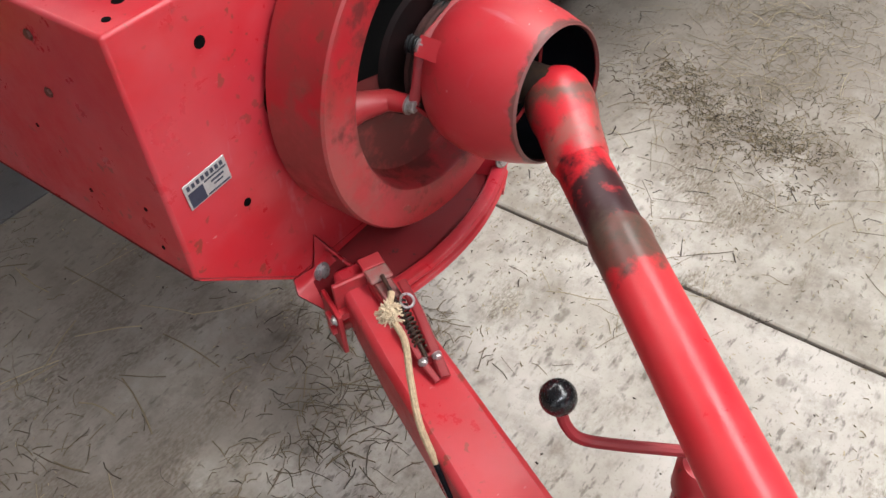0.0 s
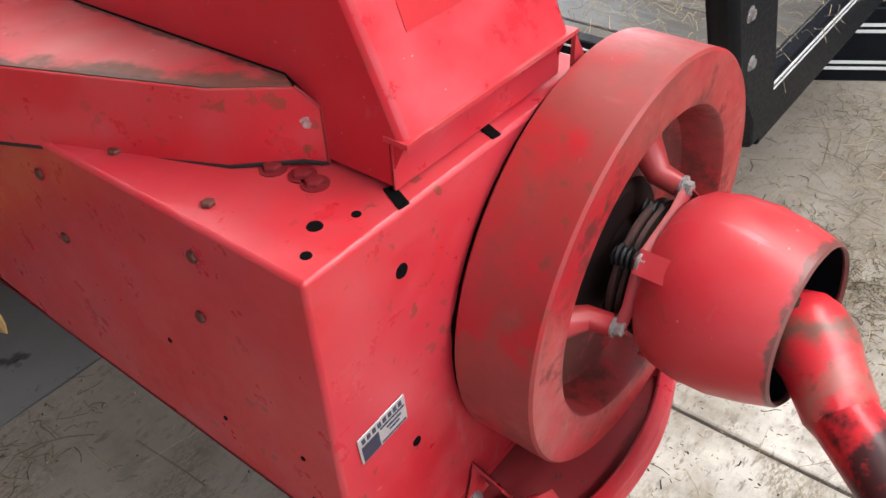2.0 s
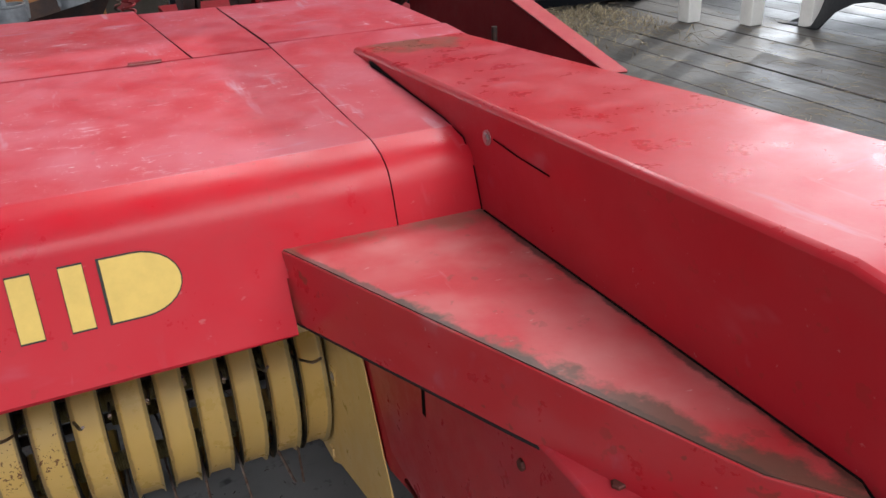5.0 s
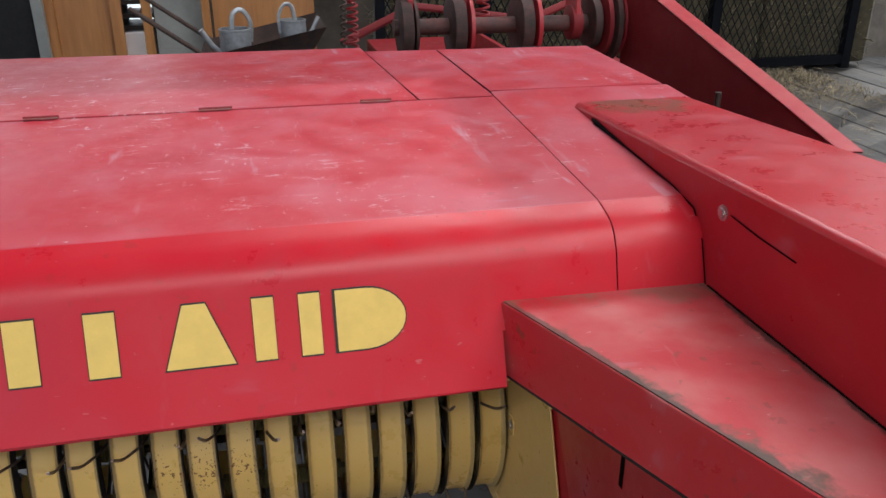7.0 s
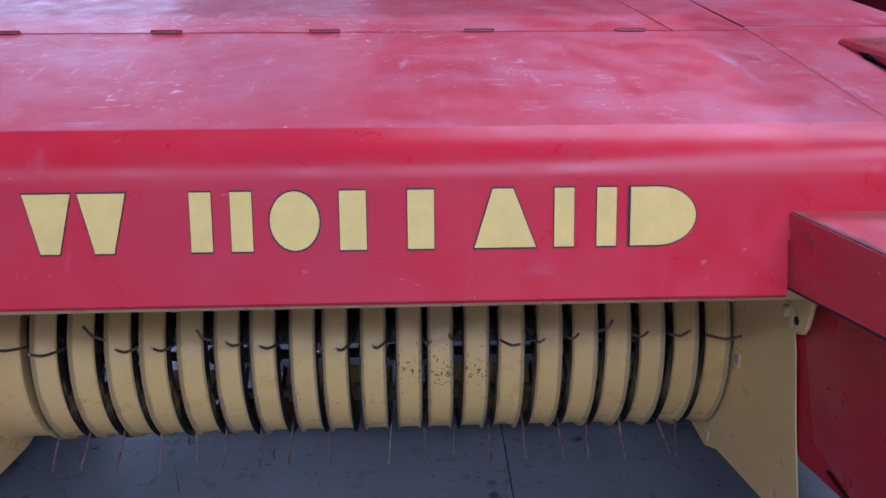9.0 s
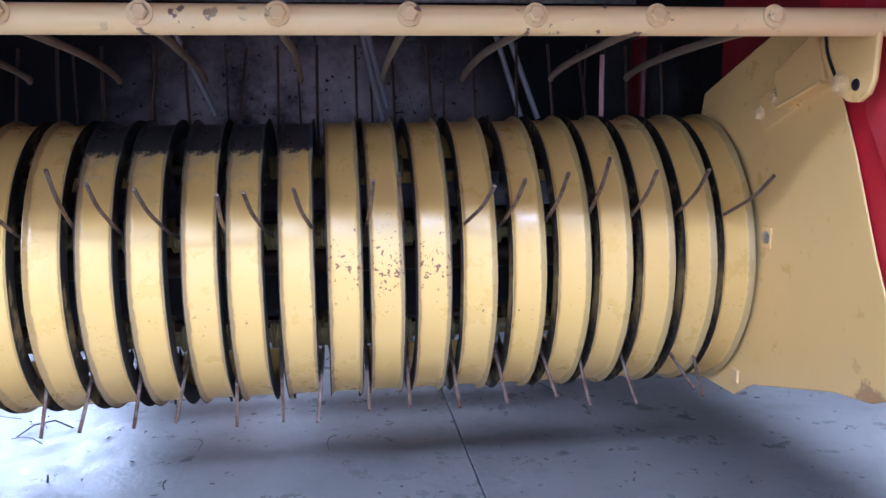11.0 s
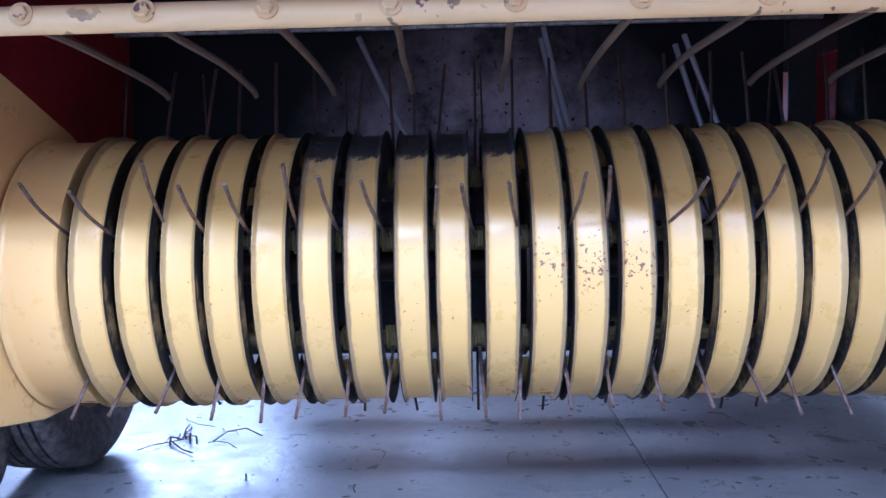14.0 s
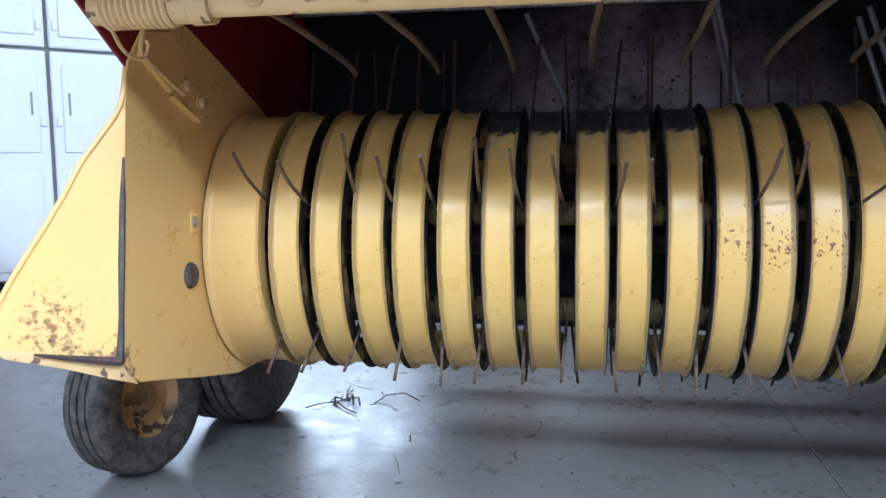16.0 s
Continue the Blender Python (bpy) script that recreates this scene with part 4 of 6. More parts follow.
for a in (73, 185, 318):
    d = Vector((math.cos(radians(a)), 0, math.sin(radians(a))))
    c = Vector((FX, -0.975, FZ))
    part("cast_arm", pipe([c + d * 0.205, c + d * 0.17 + Vector((0, -0.018, 0)), c + d * 0.135 + Vector((0, -0.05, 0)), c + d * 0.128 + Vector((0, -0.085, 0))], 0.03, n=14, radii=[0.034, 0.025, 0.0185, 0.016]), ARM, hub)
    tip = c + d * 0.128 + Vector((0, -0.088, 0))
    part("arm_bolt", bolt_head(tip, (0, -1, 0), 0.012, 0.014), STEEL, hub)
    b = {73: 139, 185: 255, 318: 15}[a]
    nb = {73: 185, 185: 318, 318: 73}[a]
    corner = Vector((FX + 0.128 * math.cos(radians(b)), -1.072, FZ + 0.128 * math.sin(radians(b))))
    tip2 = c + Vector((math.cos(radians(nb)), 0, math.sin(radians(nb)))) * 0.128 + Vector((0, -0.094, 0))
    tip1 = tip + Vector((0, -0.006, 0))
    part("clutch_strap", pipe([tip1, tip1.lerp(corner, 0.35) + Vector((0, -0.004, 0)), corner, tip2.lerp(corner, 0.35) + Vector((0, -0.004, 0)), tip2], 0.010, n=8, flat=0.4), RED_DARK, hub)
    part("strap_bolt", bolt_head(corner, (0, -1, 0), 0.010, 0.010), STEEL, hub)
    part("clutch_spring", coil(corner * 0.8 + Vector((FX, -1.02, FZ)) * 0.2 + Vector((0, 0.03, 0)), corner * 0.8 + Vector((FX, -1.10, FZ)) * 0.2, 0.013, 0.003, 6), NEAR_BLACK, hub)
    q = Vector((math.cos(radians(b)), 0, math.sin(radians(b))))
    bl = Matrix.Translation(Vector((FX, -1.074, FZ)) + q * 0.134) @ Matrix.Rotation(radians(90 - b), 4, "Y")
    part("shield_bracket", cuboid(-0.017, 0.017, -0.050, 0.004, -0.003, 0.003, m=bl), RED_HUB, hub)

# bell shield and drive shaft
bell_m = along((0.692, -1.088, 0.780), (0.672, -1.29, 0.800)) @ Matrix.Diagonal((1.045, 1.045, 1.0, 1.0))
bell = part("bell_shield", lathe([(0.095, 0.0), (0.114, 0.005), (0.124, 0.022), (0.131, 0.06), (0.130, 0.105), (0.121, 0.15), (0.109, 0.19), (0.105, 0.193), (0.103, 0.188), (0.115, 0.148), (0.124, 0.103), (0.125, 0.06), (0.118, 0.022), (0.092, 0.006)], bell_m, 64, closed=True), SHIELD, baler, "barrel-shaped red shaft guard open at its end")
# black disc and lining put the shade inside the bell into colour
part("bell_inside", lathe([(0.0, 0.06), (0.118, 0.06)], bell_m, 40), HOLE, bell)
part("bell_lining", lathe([(0.1245, 0.062), (0.1235, 0.103), (0.1145, 0.148), (0.1035, 0.185)], bell_m, 48), BLACK, bell)
part("bell_window", cuboid(-0.026, 0.026, -0.012, 0.012, -0.001, 0.001, m=along((0.637, -1.165, 0.657), (0.567, -1.16, 0.509))), HOLE, bell)
SA, SB = Vector((0.660, -1.305, 0.735)), Vector((0.10, -1.92, 0.730))
sd = (SB - SA).normalized()
part("joint_yoke", rod((0.69, -1.13, 0.788), (0.672, -1.265, 0.803), 0.036, n=16), DARK_STEEL, bell)
tube = [(0.704, -1.238, 0.793, 0.012), (0.698, -1.246, 0.793, 0.036), (0.690, -1.257, 0.792, 0.048), (0.680, -1.270, 0.789, 0.0545), (0.668, -1.285, 0.783, 0.0560), (0.655, -1.301, 0.774, 0.0545), (0.646, -1.312, 0.766, 0.0505), (0.634, -1.326, 0.757, 0.0490)]
tube += [(*(SA + sd * d), r) for d, r in ((0.06, 0.0475), (0.075, 0.0425), (0.15, 0.0418), (0.226, 0.0415), (0.233, 0.0450), (0.25, 0.0455), (0.262, 0.0440), (0.50, 0.0437), (0.83, 0.0437))]
part("drive_shaft", pipe([p[:3] for p in tube], 0.04, n=48, radii=[p[3] for p in tube]), SHAFT, baler, "red drive shaft guard tube scuffed black near its joint")

# drawbar quadrant and drawbar
QC = Vector((0.61, -0.51, 0))
def arc_pts(r, a0, a1, z, n=20):
    return [(QC.x + r * math.cos(radians(a0 + (a1 - a0) * i / n)), QC.y + r * math.sin(radians(a0 + (a1 - a0) * i / n)), z) for i in range(n + 1)]


bm = bmesh.new()
inner, outer = arc_pts(0.38, -118, -66, 0.408), arc_pts(0.585, -118, -66, 0.408)
bm.faces.new([bm.verts.new(p) for p in outer + inner[::-1]])
quad = part("swing_quadrant", bm, GRIME_SHADE, baler, "curved red swing plate of the drawbar", solid=0.01)
for r, z, rr in ((0.590, 0.432, 0.011), (0.592, 0.405, 0.010)):
    part("quadrant_rim", pipe(arc_pts(r, -119, -65, z, 28), rr, n=8, flat=1.5), RED, quad)
part("rim_end", cuboid(-0.02, 0.02, -0.03, 0.03, 0.36, 0.50, m=Matrix.Translation((0.845, -1.03, 0)) @ Matrix.Rotation(radians(25), 4, "Z")), RED, quad)
part("rim_bolt", bolt_head((0.838, -1.062, 0.455), (-0.3, -1, 0.2), 0.011, 0.008), STEEL, quad)
part("corner_bracket", sheet([(0.347, -0.926, 0.454), (0.400, -0.926, 0.442), (0.416, -0.926, 0.513), (0.432, -0.926, 0.47), (0.455, -0.926, 0.41), (0.347, -0.926, 0.41)], [(0.347, -0.926, 0.41), (0.455, -0.926, 0.41), (0.436, -1.022, 0.407), (0.351, -1.012, 0.407)], [(0.416, -0.926, 0.513), (0.432, -0.926, 0.47), (0.455, -0.975, 0.42), (0.446, -0.975, 0.43)]), RED, quad, solid=0.006)
part("bracket_bolt", bolt_head((0.410, -0.932, 0.424), (0, -1, 0.2), 0.013, 0.012), STEEL, quad)

TA, TB = Vector((0.425, -1.00, 0.43)), Vector((-0.15, -2.23, 0.43))
td = (TB - TA).normalized()
tside = td.cross(Vector((0, 0, 1))).normalized()
tframe = Matrix.Translation(TA) @ Matrix((tside, td, (0, 0, 1))).transposed().to_4x4()
bm = bmesh.new()
vs = []
for d, ww, h2 in ((0.0, 0.040, 0.045), (0.25, 0.052, 0.055), (1.45, 0.07, 0.06)):
    vs.append([bm.verts.new(tframe @ Vector((sx * ww, d, sz * h2))) for sx, sz in ((-1, -1), (1, -1), (1, 1), (-1, 1))])
for a, b in zip(vs, vs[1:]):
    for k in range(4):
        bm.faces.new((a[k], a[(k + 1) % 4], b[(k + 1) % 4], b[k]))
bm.faces.new(vs[0][::-1])
bm.faces.new(vs[-1])
drawbar = part("drawbar", bm, RED, baler, "square red steel drawbar swung to the side", bevel=0.012)
# latch: bracket, spring pin, handle and cord
def tb(x, y, z):
    return tuple(tframe @ Vector((-x, y, z)))


def tcub(x0, x1, y0, y1, z0, z1):
    return cuboid(-x1, -x0, y0, y1, z0, z1, m=tframe)


part("latch_bracket", tcub(-0.060, 0.047, 0.056, 0.066, 0.006, 0.072), RED_HUB, drawbar, bevel=0.003)
part("latch_angle", tcub(0.004, 0.047, 0.026, 0.056, 0.064, 0.072), RED_HUB, drawbar, bevel=0.002)
part("latch_tab", tcub(-0.072, -0.062, 0.02, 0.10, -0.07, 0.03), RED_HUB, drawbar, bevel=0.003)
part("latch_hinge", tcub(0.000, 0.044, 0.066, 0.100, 0.074, 0.082), HINGE_PLATE, drawbar, "dusty scuffed hinge plate", bevel=0.004)
part("latch_hinge", tcub(0.006, 0.038, 0.10, 0.145, 0.070, 0.077), HINGE_PLATE, drawbar, bevel=0.003)
part("latch_block", tcub(0.002, 0.040, 0.066, 0.145, 0.040, 0.070), RED_HUB, drawbar, bevel=0.006)
part("latch_bolt", bolt_head(tb(-0.074, 0.085, 0.012), tside, 0.007, 0.006), STEEL, drawbar)
part("latch_spring", coil(tb(0.022, 0.17, 0.088), tb(0.012, 0.262, 0.076), 0.009, 0.002, 10), DARK_STEEL, drawbar)
part("latch_pin", rod(tb(0.022, 0.10, 0.09), tb(0.010, 0.285, 0.074), 0.004), DARK_STEEL, drawbar)
part("latch_rail", pipe([tb(0.045, 0.13, 0.09), tb(0.040, 0.20, 0.085), tb(0.022, 0.325, 0.062)], 0.005, n=8, flat=1.8), RED_DARK, drawbar)
part("latch_rail", pipe([tb(0.006, 0.19, 0.08), tb(0.001, 0.28, 0.07), tb(0.008, 0.325, 0.06)], 0.004, n=8, flat=1.6), RED_DARK, drawbar)
part("latch_foot", tcub(-0.004, 0.030, 0.276, 0.284, 0.048, 0.074), RED_DARK, drawbar, bevel=0.002)
part("foot_nut", bolt_head(tb(0.001, 0.290, 0.076), td, 0.006, 0.007), STEEL, drawbar)
part("foot_nut", bolt_head(tb(0.026, 0.290, 0.076), td, 0.006, 0.007), STEEL, drawbar)
part("cord_ring", lathe([(0.012 + 0.0025 * math.cos(2 * math.pi * k / 8), 0.0025 * math.sin(2 * math.pi * k / 8)) for k in range(8)], along(tb(0.030, 0.182, 0.100), tb(0.05, 0.24, 0.2)), 20, closed=True), STEEL, drawbar)
K = Vector((0.304, -1.205, 0.585))
cord_path = smooth_path([K + Vector((0.03, 0.02, 0.01)), K, (0.294, -1.238, 0.553), (0.250, -1.282, 0.532), (0.211, -1.326, 0.503), (0.188, -1.372, 0.465), (0.165, -1.43, 0.40), (0.15, -1.50, 0.30), (0.16, -1.55, 0.15), (0.18, -1.58, 0.02)], 8)
cut_at = len(cord_path) * 5 // 9
cord = part("pull_cord", pipe(cord_path[:cut_at + 1], 0.006, n=8), ROPE, drawbar, "frayed natural twine tied to the latch")
part("cord_tail", pipe(cord_path[cut_at:], 0.0062, n=8), BLACK, cord, "black lower length of the cord")
bm = bmesh.new()
rng = random.Random(4)
lathe([(0.0, -0.013)] + [(0.013 * math.cos(radians(a)), 0.013 * math.sin(radians(a))) for a in range(-75, 76, 15)] + [(0.0, 0.013)], Matrix.Translation(K), 16, bm)
for _ in range(150):
    d = Vector((rng.gauss(0, 1), rng.gauss(0, 1), rng.gauss(0, 1))).normalized()
    pipe([K + d * 0.008, K + d * 0.016, K + d * rng.uniform(0.018, 0.022) + Vector((rng.gauss(0, 0.003), rng.gauss(0, 0.003), -0.002))], 0.0014, bm, 4)
part("cord_knot", bm, FRAYED, cord, "frayed knot")

# jack crank with a ball grip
BP = Vector((0.288, -1.512, 0.632))
crank = part("jack_crank", pipe(smooth_path([BP + Vector((0, -0.004, -0.02)), (0.282, -1.53, 0.588), (0.287, -1.553, 0.567), (0.315, -1.60, 0.556), (0.365, -1.678, 0.543), (0.372, -1.69, 0.53)], 6), 0.0085, n=10), RED_DARK, baler, "bent red crank handle")
part("ball_grip", lathe([(0.0, -0.026)] + [(0.026 * math.cos(radians(a)), 0.026 * math.sin(radians(a))) for a in range(-80, 81, 10)] + [(0.0, 0.026)], Matrix.Translation(BP), 32), BALL, crank, "black plastic ball grip")
part("jack_head", lathe([(0, -0.5), (0.03, -0.5), (0.03, -0.06), (0.036, -0.05), (0.036, 0.0), (0.028, 0.012), (0.0, 0.014)], Matrix.Translation((0.372, -1.70, 0.51)), 28), RED_HUB, crank)
part("jack_clamp", pipe([(0.372, -1.70, 0.43), (0.2, -1.66, 0.43), (0.12, -1.645, 0.43)], 0.02, n=10), RED_HUB, crank)
part("jack_foot", lathe([(0, 0.0), (0.09, 0.0), (0.09, 0.012), (0.03, 0.02), (0, 0.02)], Matrix.Translation((0.372, -1.70, 0.0)), 24), RED_HUB, crank)

# ---- pickup ----
PY, PZ, PR = 0.726, 0.531, 0.276
pickup = part("pickup", rod((-1.57, PY, PZ), (0.16, PY, PZ), 0.032, n=20), DARK_STEEL, baler, "yellow hay pickup with sheet-metal stripper bands and spring tines")
dm = lambda x: Matrix.Translation((x, PY, PZ)) @ Matrix.Rotation(radians(90), 4, "Y")
def band_mesh(width):
    """A stripper band: a channel whose edges turn outwards as thin lips."""
    h = width / 2
    half = [(PR - 0.0035, h - 0.013), (PR - 0.0032, h - 0.0095), (PR - 0.001, h - 0.0058), (PR + 0.0062, h - 0.0016), (PR + 0.0067, h - 0.0004), (PR + 0.0055, h + 0.0002), (PR - 0.003, h - 0.0004), (PR - 0.030, h - 0.0004)]
    prof = [(r, -v) for r, v in half[::-1]] + half
    bm = lathe(prof, Matrix.Rotation(radians(90), 4, "Y"), 56, a0=118, a1=392)
    return bm


band_data = []
for mt in BANDS:
    me = bpy.data.meshes.new("band")
    bm = band_mesh(0.062)
    bmesh.ops.recalc_face_normals(bm, faces=bm.faces)
    bm.to_mesh(me)
    bm.free()
    me.materials.append(mt)
    me.shade_smooth()
    me.set_sharp_from_angle(angle=radians(35))
    band_data.append(me)
BAND_X = [0.131, 0.0565, -0.0237, -0.1046, -0.1821, -0.2662, -0.3524, -0.4351, -0.5169, -0.592, -0.6717, -0.7578, -0.8345, -0.9224, -1.003, -1.086, -1.172, -1.247, -1.3287, -1.4136]
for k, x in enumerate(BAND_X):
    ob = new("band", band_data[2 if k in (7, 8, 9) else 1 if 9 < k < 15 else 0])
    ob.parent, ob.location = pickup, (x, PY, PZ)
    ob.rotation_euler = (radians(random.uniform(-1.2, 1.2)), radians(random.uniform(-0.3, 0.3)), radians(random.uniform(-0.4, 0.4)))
ob = part("end_drum", band_mesh(0.113), YELLOW, pickup)
ob.location = (-1.5215, PY, PZ)
# reel discs and tine bars
for x in (-1.45, -0.62, 0.09):
    part("reel_disc", lathe([(0.03, -0.003), (0.19, -0.003), (0.19, 0.003), (0.03, 0.003)], dm(x), 28, closed=True), DARK_STEEL, pickup)
for a, tip in ((22, (-0.85, 0.52)), (-42, (-0.80, -0.60)), (94, (0.25, 1.0)), (166, (0.9, 0.5)), (238, (0.6, -0.8))):
    # angle measured from the front, upwards positive
    c = Vector((0, PY - 0.185 * math.cos(radians(a)), PZ + 0.185 * math.sin(radians(a))))
    # inner bars and tines are darker: the drum's shade put into their steel
    part("tine_bar", rod((-1.55, c.y, c.z), (0.15, c.y, c.z), 0.014, n=10), OLIVE if a in (22, -42) else DARK_STEEL, pickup)
    rad = Vector((0, -math.cos(radians(a)), math.sin(radians(a))))
    tip = Vector((0, *tip)).normalized()
    bmt = bmesh.new()
    p0 = Vector((0, 0, 0))
    reach = 0.55 if a == -42 else 1.0
    pts = smooth_path([p0 + rad * 0.02, p0 + rad * 0.08, p0 + rad * 0.10 + tip * 0.03, p0 + rad * 0.105 + tip * 0.09 * reach, p0 + rad * 0.10 + tip * 0.15 * reach + Vector((0, 0, 0.012 if a == 22 else 0))], 4)
    pipe(pts, 0.0034, bmt, 6)
    me = None
    coil_me = None
    for k in range(20):
        x = (BAND_X[k] + (BAND_X[k + 1] if k < 19 else -1.465 - 0.031)) / 2
        if me is None:
            ob = part("tine", bmt, TINE if a in (22, -42) else DARK_STEEL, pickup)
            me = ob.data
        else:
            ob = new("tine", me)
            ob.parent = pickup
        if coil_me is None:
            cl = part("tine_coil", coil((-0.016, 0, 0), (0.012, 0, 0), 0.021, 0.0036, 5, None, 5, 10), OLIVE, pickup, "dirty yellow tine coil")
            coil_me = cl.data
        else:
            cl = new("tine_coil", coil_me)
            cl.parent = pickup
        cl.location = (x, c.y, c.z)
        ob.location = (x, c.y, c.z)
        ob.rotation_euler = (radians(random.uniform(-7, 7)), radians(random.uniform(-4, 4)), radians(random.gauss(0, 5)))

# end plates of the pickup
PR_POLY = [(0.716, 0.81), (0.702, 0.856), (0.503, 0.929), (0.388, 0.968), (0.27, 0.965), (0.25, 0.90), (0.23, 0.834), (0.189, 0.754), (0.125, 0.605), (0.06, 0.475), (0.058, 0.44), (0.075, 0.405), (0.11, 0.388), (0.20, 0.375), (0.45, 0.305), (0.52, 0.262), (0.72, 0.252), (0.90, 0.32), (1.0, 0.5), (0.95, 0.72)]
end_r = part("end_plate", prism(PR_POLY, "x", 0.170, 0.174), YELLOW, pickup, "yellow sheet end plate with rust along its lower edge", bevel=0.002)
PL_POLY = [(0.83, 0.80), (0.777, 0.827), (0.596, 0.898), (0.444, 0.954), (0.40, 0.966), (0.30, 0.965), (0.22, 0.87), (0.205, 0.80), (0.195, 0.715), (0.175, 0.55), (0.161, 0.45), (0.153, 0.388), (0.178, 0.358), (0.21, 0.337), (0.304, 0.316), (0.435, 0.285), (0.60, 0.25), (0.72, 0.245), (0.90, 0.32), (1.0, 0.5), (0.95, 0.72)]
end_l = part("end_plate", prism(PL_POLY, "x", -1.588, -1.584), YELLOW, pickup, "yellow sheet end plate with a flared leading wing", bevel=0.002)
# flared wing of the far plate
wing = [(-1.586, 0.222, 0.865), (-1.586, 0.209, 0.81), (-1.586, 0.203, 0.76), (-1.586, 0.195, 0.715), (-1.586, 0.188, 0.655), (-1.586, 0.181, 0.60), (-1.586, 0.170, 0.52), (-1.586, 0.161, 0.45), (-1.586, 0.153, 0.388)]
edge = [(-1.588, 0.219, 0.860), (-1.591, 0.203, 0.798), (-1.613, 0.182, 0.752), (-1.638, 0.160, 0.707), (-1.658, 0.140, 0.656), (-1.681, 0.118, 0.605), (-1.719, 0.083, 0.525), (-1.737, 0.064, 0.472), (-1.738, 0.060, 0.426)]
part("flared_wing", sheet(*[[wing[i], wing[i + 1], edge[i + 1], edge[i]] for i in range(len(wing) - 1)]), YELLOW, end_l, "bright flared yellow wing with rust at its corner", solid=0.004)
part("wing_rim", pipe(smooth_path(edge, 3), 0.005, n=8), YELLOW, end_l)
part("wing_lip", sheet([wing[-1], edge[-1], (-1.728, 0.068, 0.408), (-1.658, 0.112, 0.384), (-1.600, 0.152, 0.358)], [wing[-1], (-1.600, 0.152, 0.358), (-1.588, 0.206, 0.336)]), YELLOW_BAR, end_l, "rust-edged lip", solid=0.004)
SCRAPE = plain("rusty_scrape", (0.10, 0.045, 0.038), 0.7, 0.1, 0.5, 70, 0.3, (0.025, 0.026, 0.03))
CREASE = plain("scraped_paint", (0.022, 0.030, 0.036), 0.6, 0, 0.6, 55, 0.1, (0.10, 0.085, 0.06))
part("wing_crease", pipe([(-1.5845, 0.193, 0.715), (-1.5845, 0.183, 0.64), (-1.5845, 0.172, 0.55), (-1.5845, 0.162, 0.46), (-1.5845, 0.152, 0.388)], 0.0045, n=6, radii=[0.0018, 0.0050, 0.0056, 0.0048, 0.007]), CREASE, end_l, "dark scraped crease")
part("wing_scrape", pipe([(-1.580, 0.151, 0.387), (-1.60, 0.142, 0.390), (-1.655, 0.108, 0.402), (-1.69, 0.087, 0.411)], 0.005, n=6, radii=[0.0075, 0.008, 0.005, 0.002]), SCRAPE, end_l, "rusty scraped edge")
part("plate_plug", lathe([(0, 0), (0.026, 0.0), (0.022, 0.007), (0, 0.009)], along((-1.584, 0.401, 0.492), (-1.4, 0.401, 0.492)), 16), RUBBER, end_l, "black rubber plug")
block = [(0.285, 0.940), (0.398, 0.884), (0.376, 0.824), (0.250, 0.862), (0.262, 0.905)]
tongue_p = [(0.391, 0.870), (0.476, 0.838), (0.446, 0.780), (0.340, 0.822)]
strip = [(0.252, 0.864), (0.376, 0.826), (0.374, 0.820), (0.250, 0.857)]
left_block = [(0.262, 0.928), (0.348, 0.938), (0.404, 0.905), (0.393, 0.855), (0.344, 0.829), (0.245, 0.881)]
left_tongue = [(0.385, 0.872), (0.470, 0.842), (0.470, 0.790), (0.360, 0.826)]
left_strip = [(0.348, 0.824), (0.444, 0.786), (0.443, 0.780), (0.346, 0.817)]
for par, x, s, shapes_in, nuts, deep in ((end_l, -1.584, 1, (left_block, left_tongue, left_strip), ((0.457, 0.818), (0.398, 0.845)), 0.010), (end_r, 0.170, -1, (block, tongue_p, strip), ((0.461, 0.813), (0.405, 0.841)), 0.020)):
    lo_hi = lambda d: (min(x, x + s * d), max(x, x + s * d))
    part("edge_clip", cuboid(*lo_hi(0.005), 0.405, 0.438, 0.572, 0.612), YELLOW, par, bevel=0.002)
    part("clip_bolt", bolt_head((x + s * 0.005, 0.42, 0.592), (s, 0, 0), 0.008, 0.005), STEEL, par)
    part("support_block", prism(shapes_in[0], "x", *lo_hi(deep)), YELLOW, par, bevel=0.003)
    part("support_tongue", prism(shapes_in[1], "x", *lo_hi(0.006)), YELLOW, par, bevel=0.002)
    part("support_strip", prism(shapes_in[2], "x", *lo_hi(deep + 0.006)), YELLOW, par, bevel=0.002)
    for y, z in nuts:
        part("support_nut", bolt_head((x + s * 0.007, y, z), (s, 0, 0), 0.0105, 0.011), YELLOW_BAR, par)
part("lower_clip", cuboid(0.164, 0.170, 0.50, 0.525, 0.29, 0.318), YELLOW_BAR, end_r, bevel=0.002)
ear = [(0.105, 0.945), (0.155, 0.955), (0.22, 0.945), (0.243, 0.917), (0.232, 0.89), (0.214, 0.862), (0.19, 0.838), (0.167, 0.828), (0.14, 0.827), (0.120, 0.838), (0.110, 0.858)]
part("pivot_ear", prism(ear, "x", 0.136, 0.145), YELLOW, end_r, bevel=0.003)
part("ear_bolt", bolt_head((0.136, 0.183, 0.855), (-1, 0, 0), 0.0125, 0.012), YELLOW_BAR, end_r)
part("ear_slot", pipe(smooth_path([(0.1352, 0.228, 0.931), (0.1352, 0.221, 0.904), (0.1352, 0.211, 0.886), (0.1352, 0.198, 0.868)], 4), 0.004, n=6, flat=0.3), NEAR_BLACK, end_r, "curved adjusting slot")
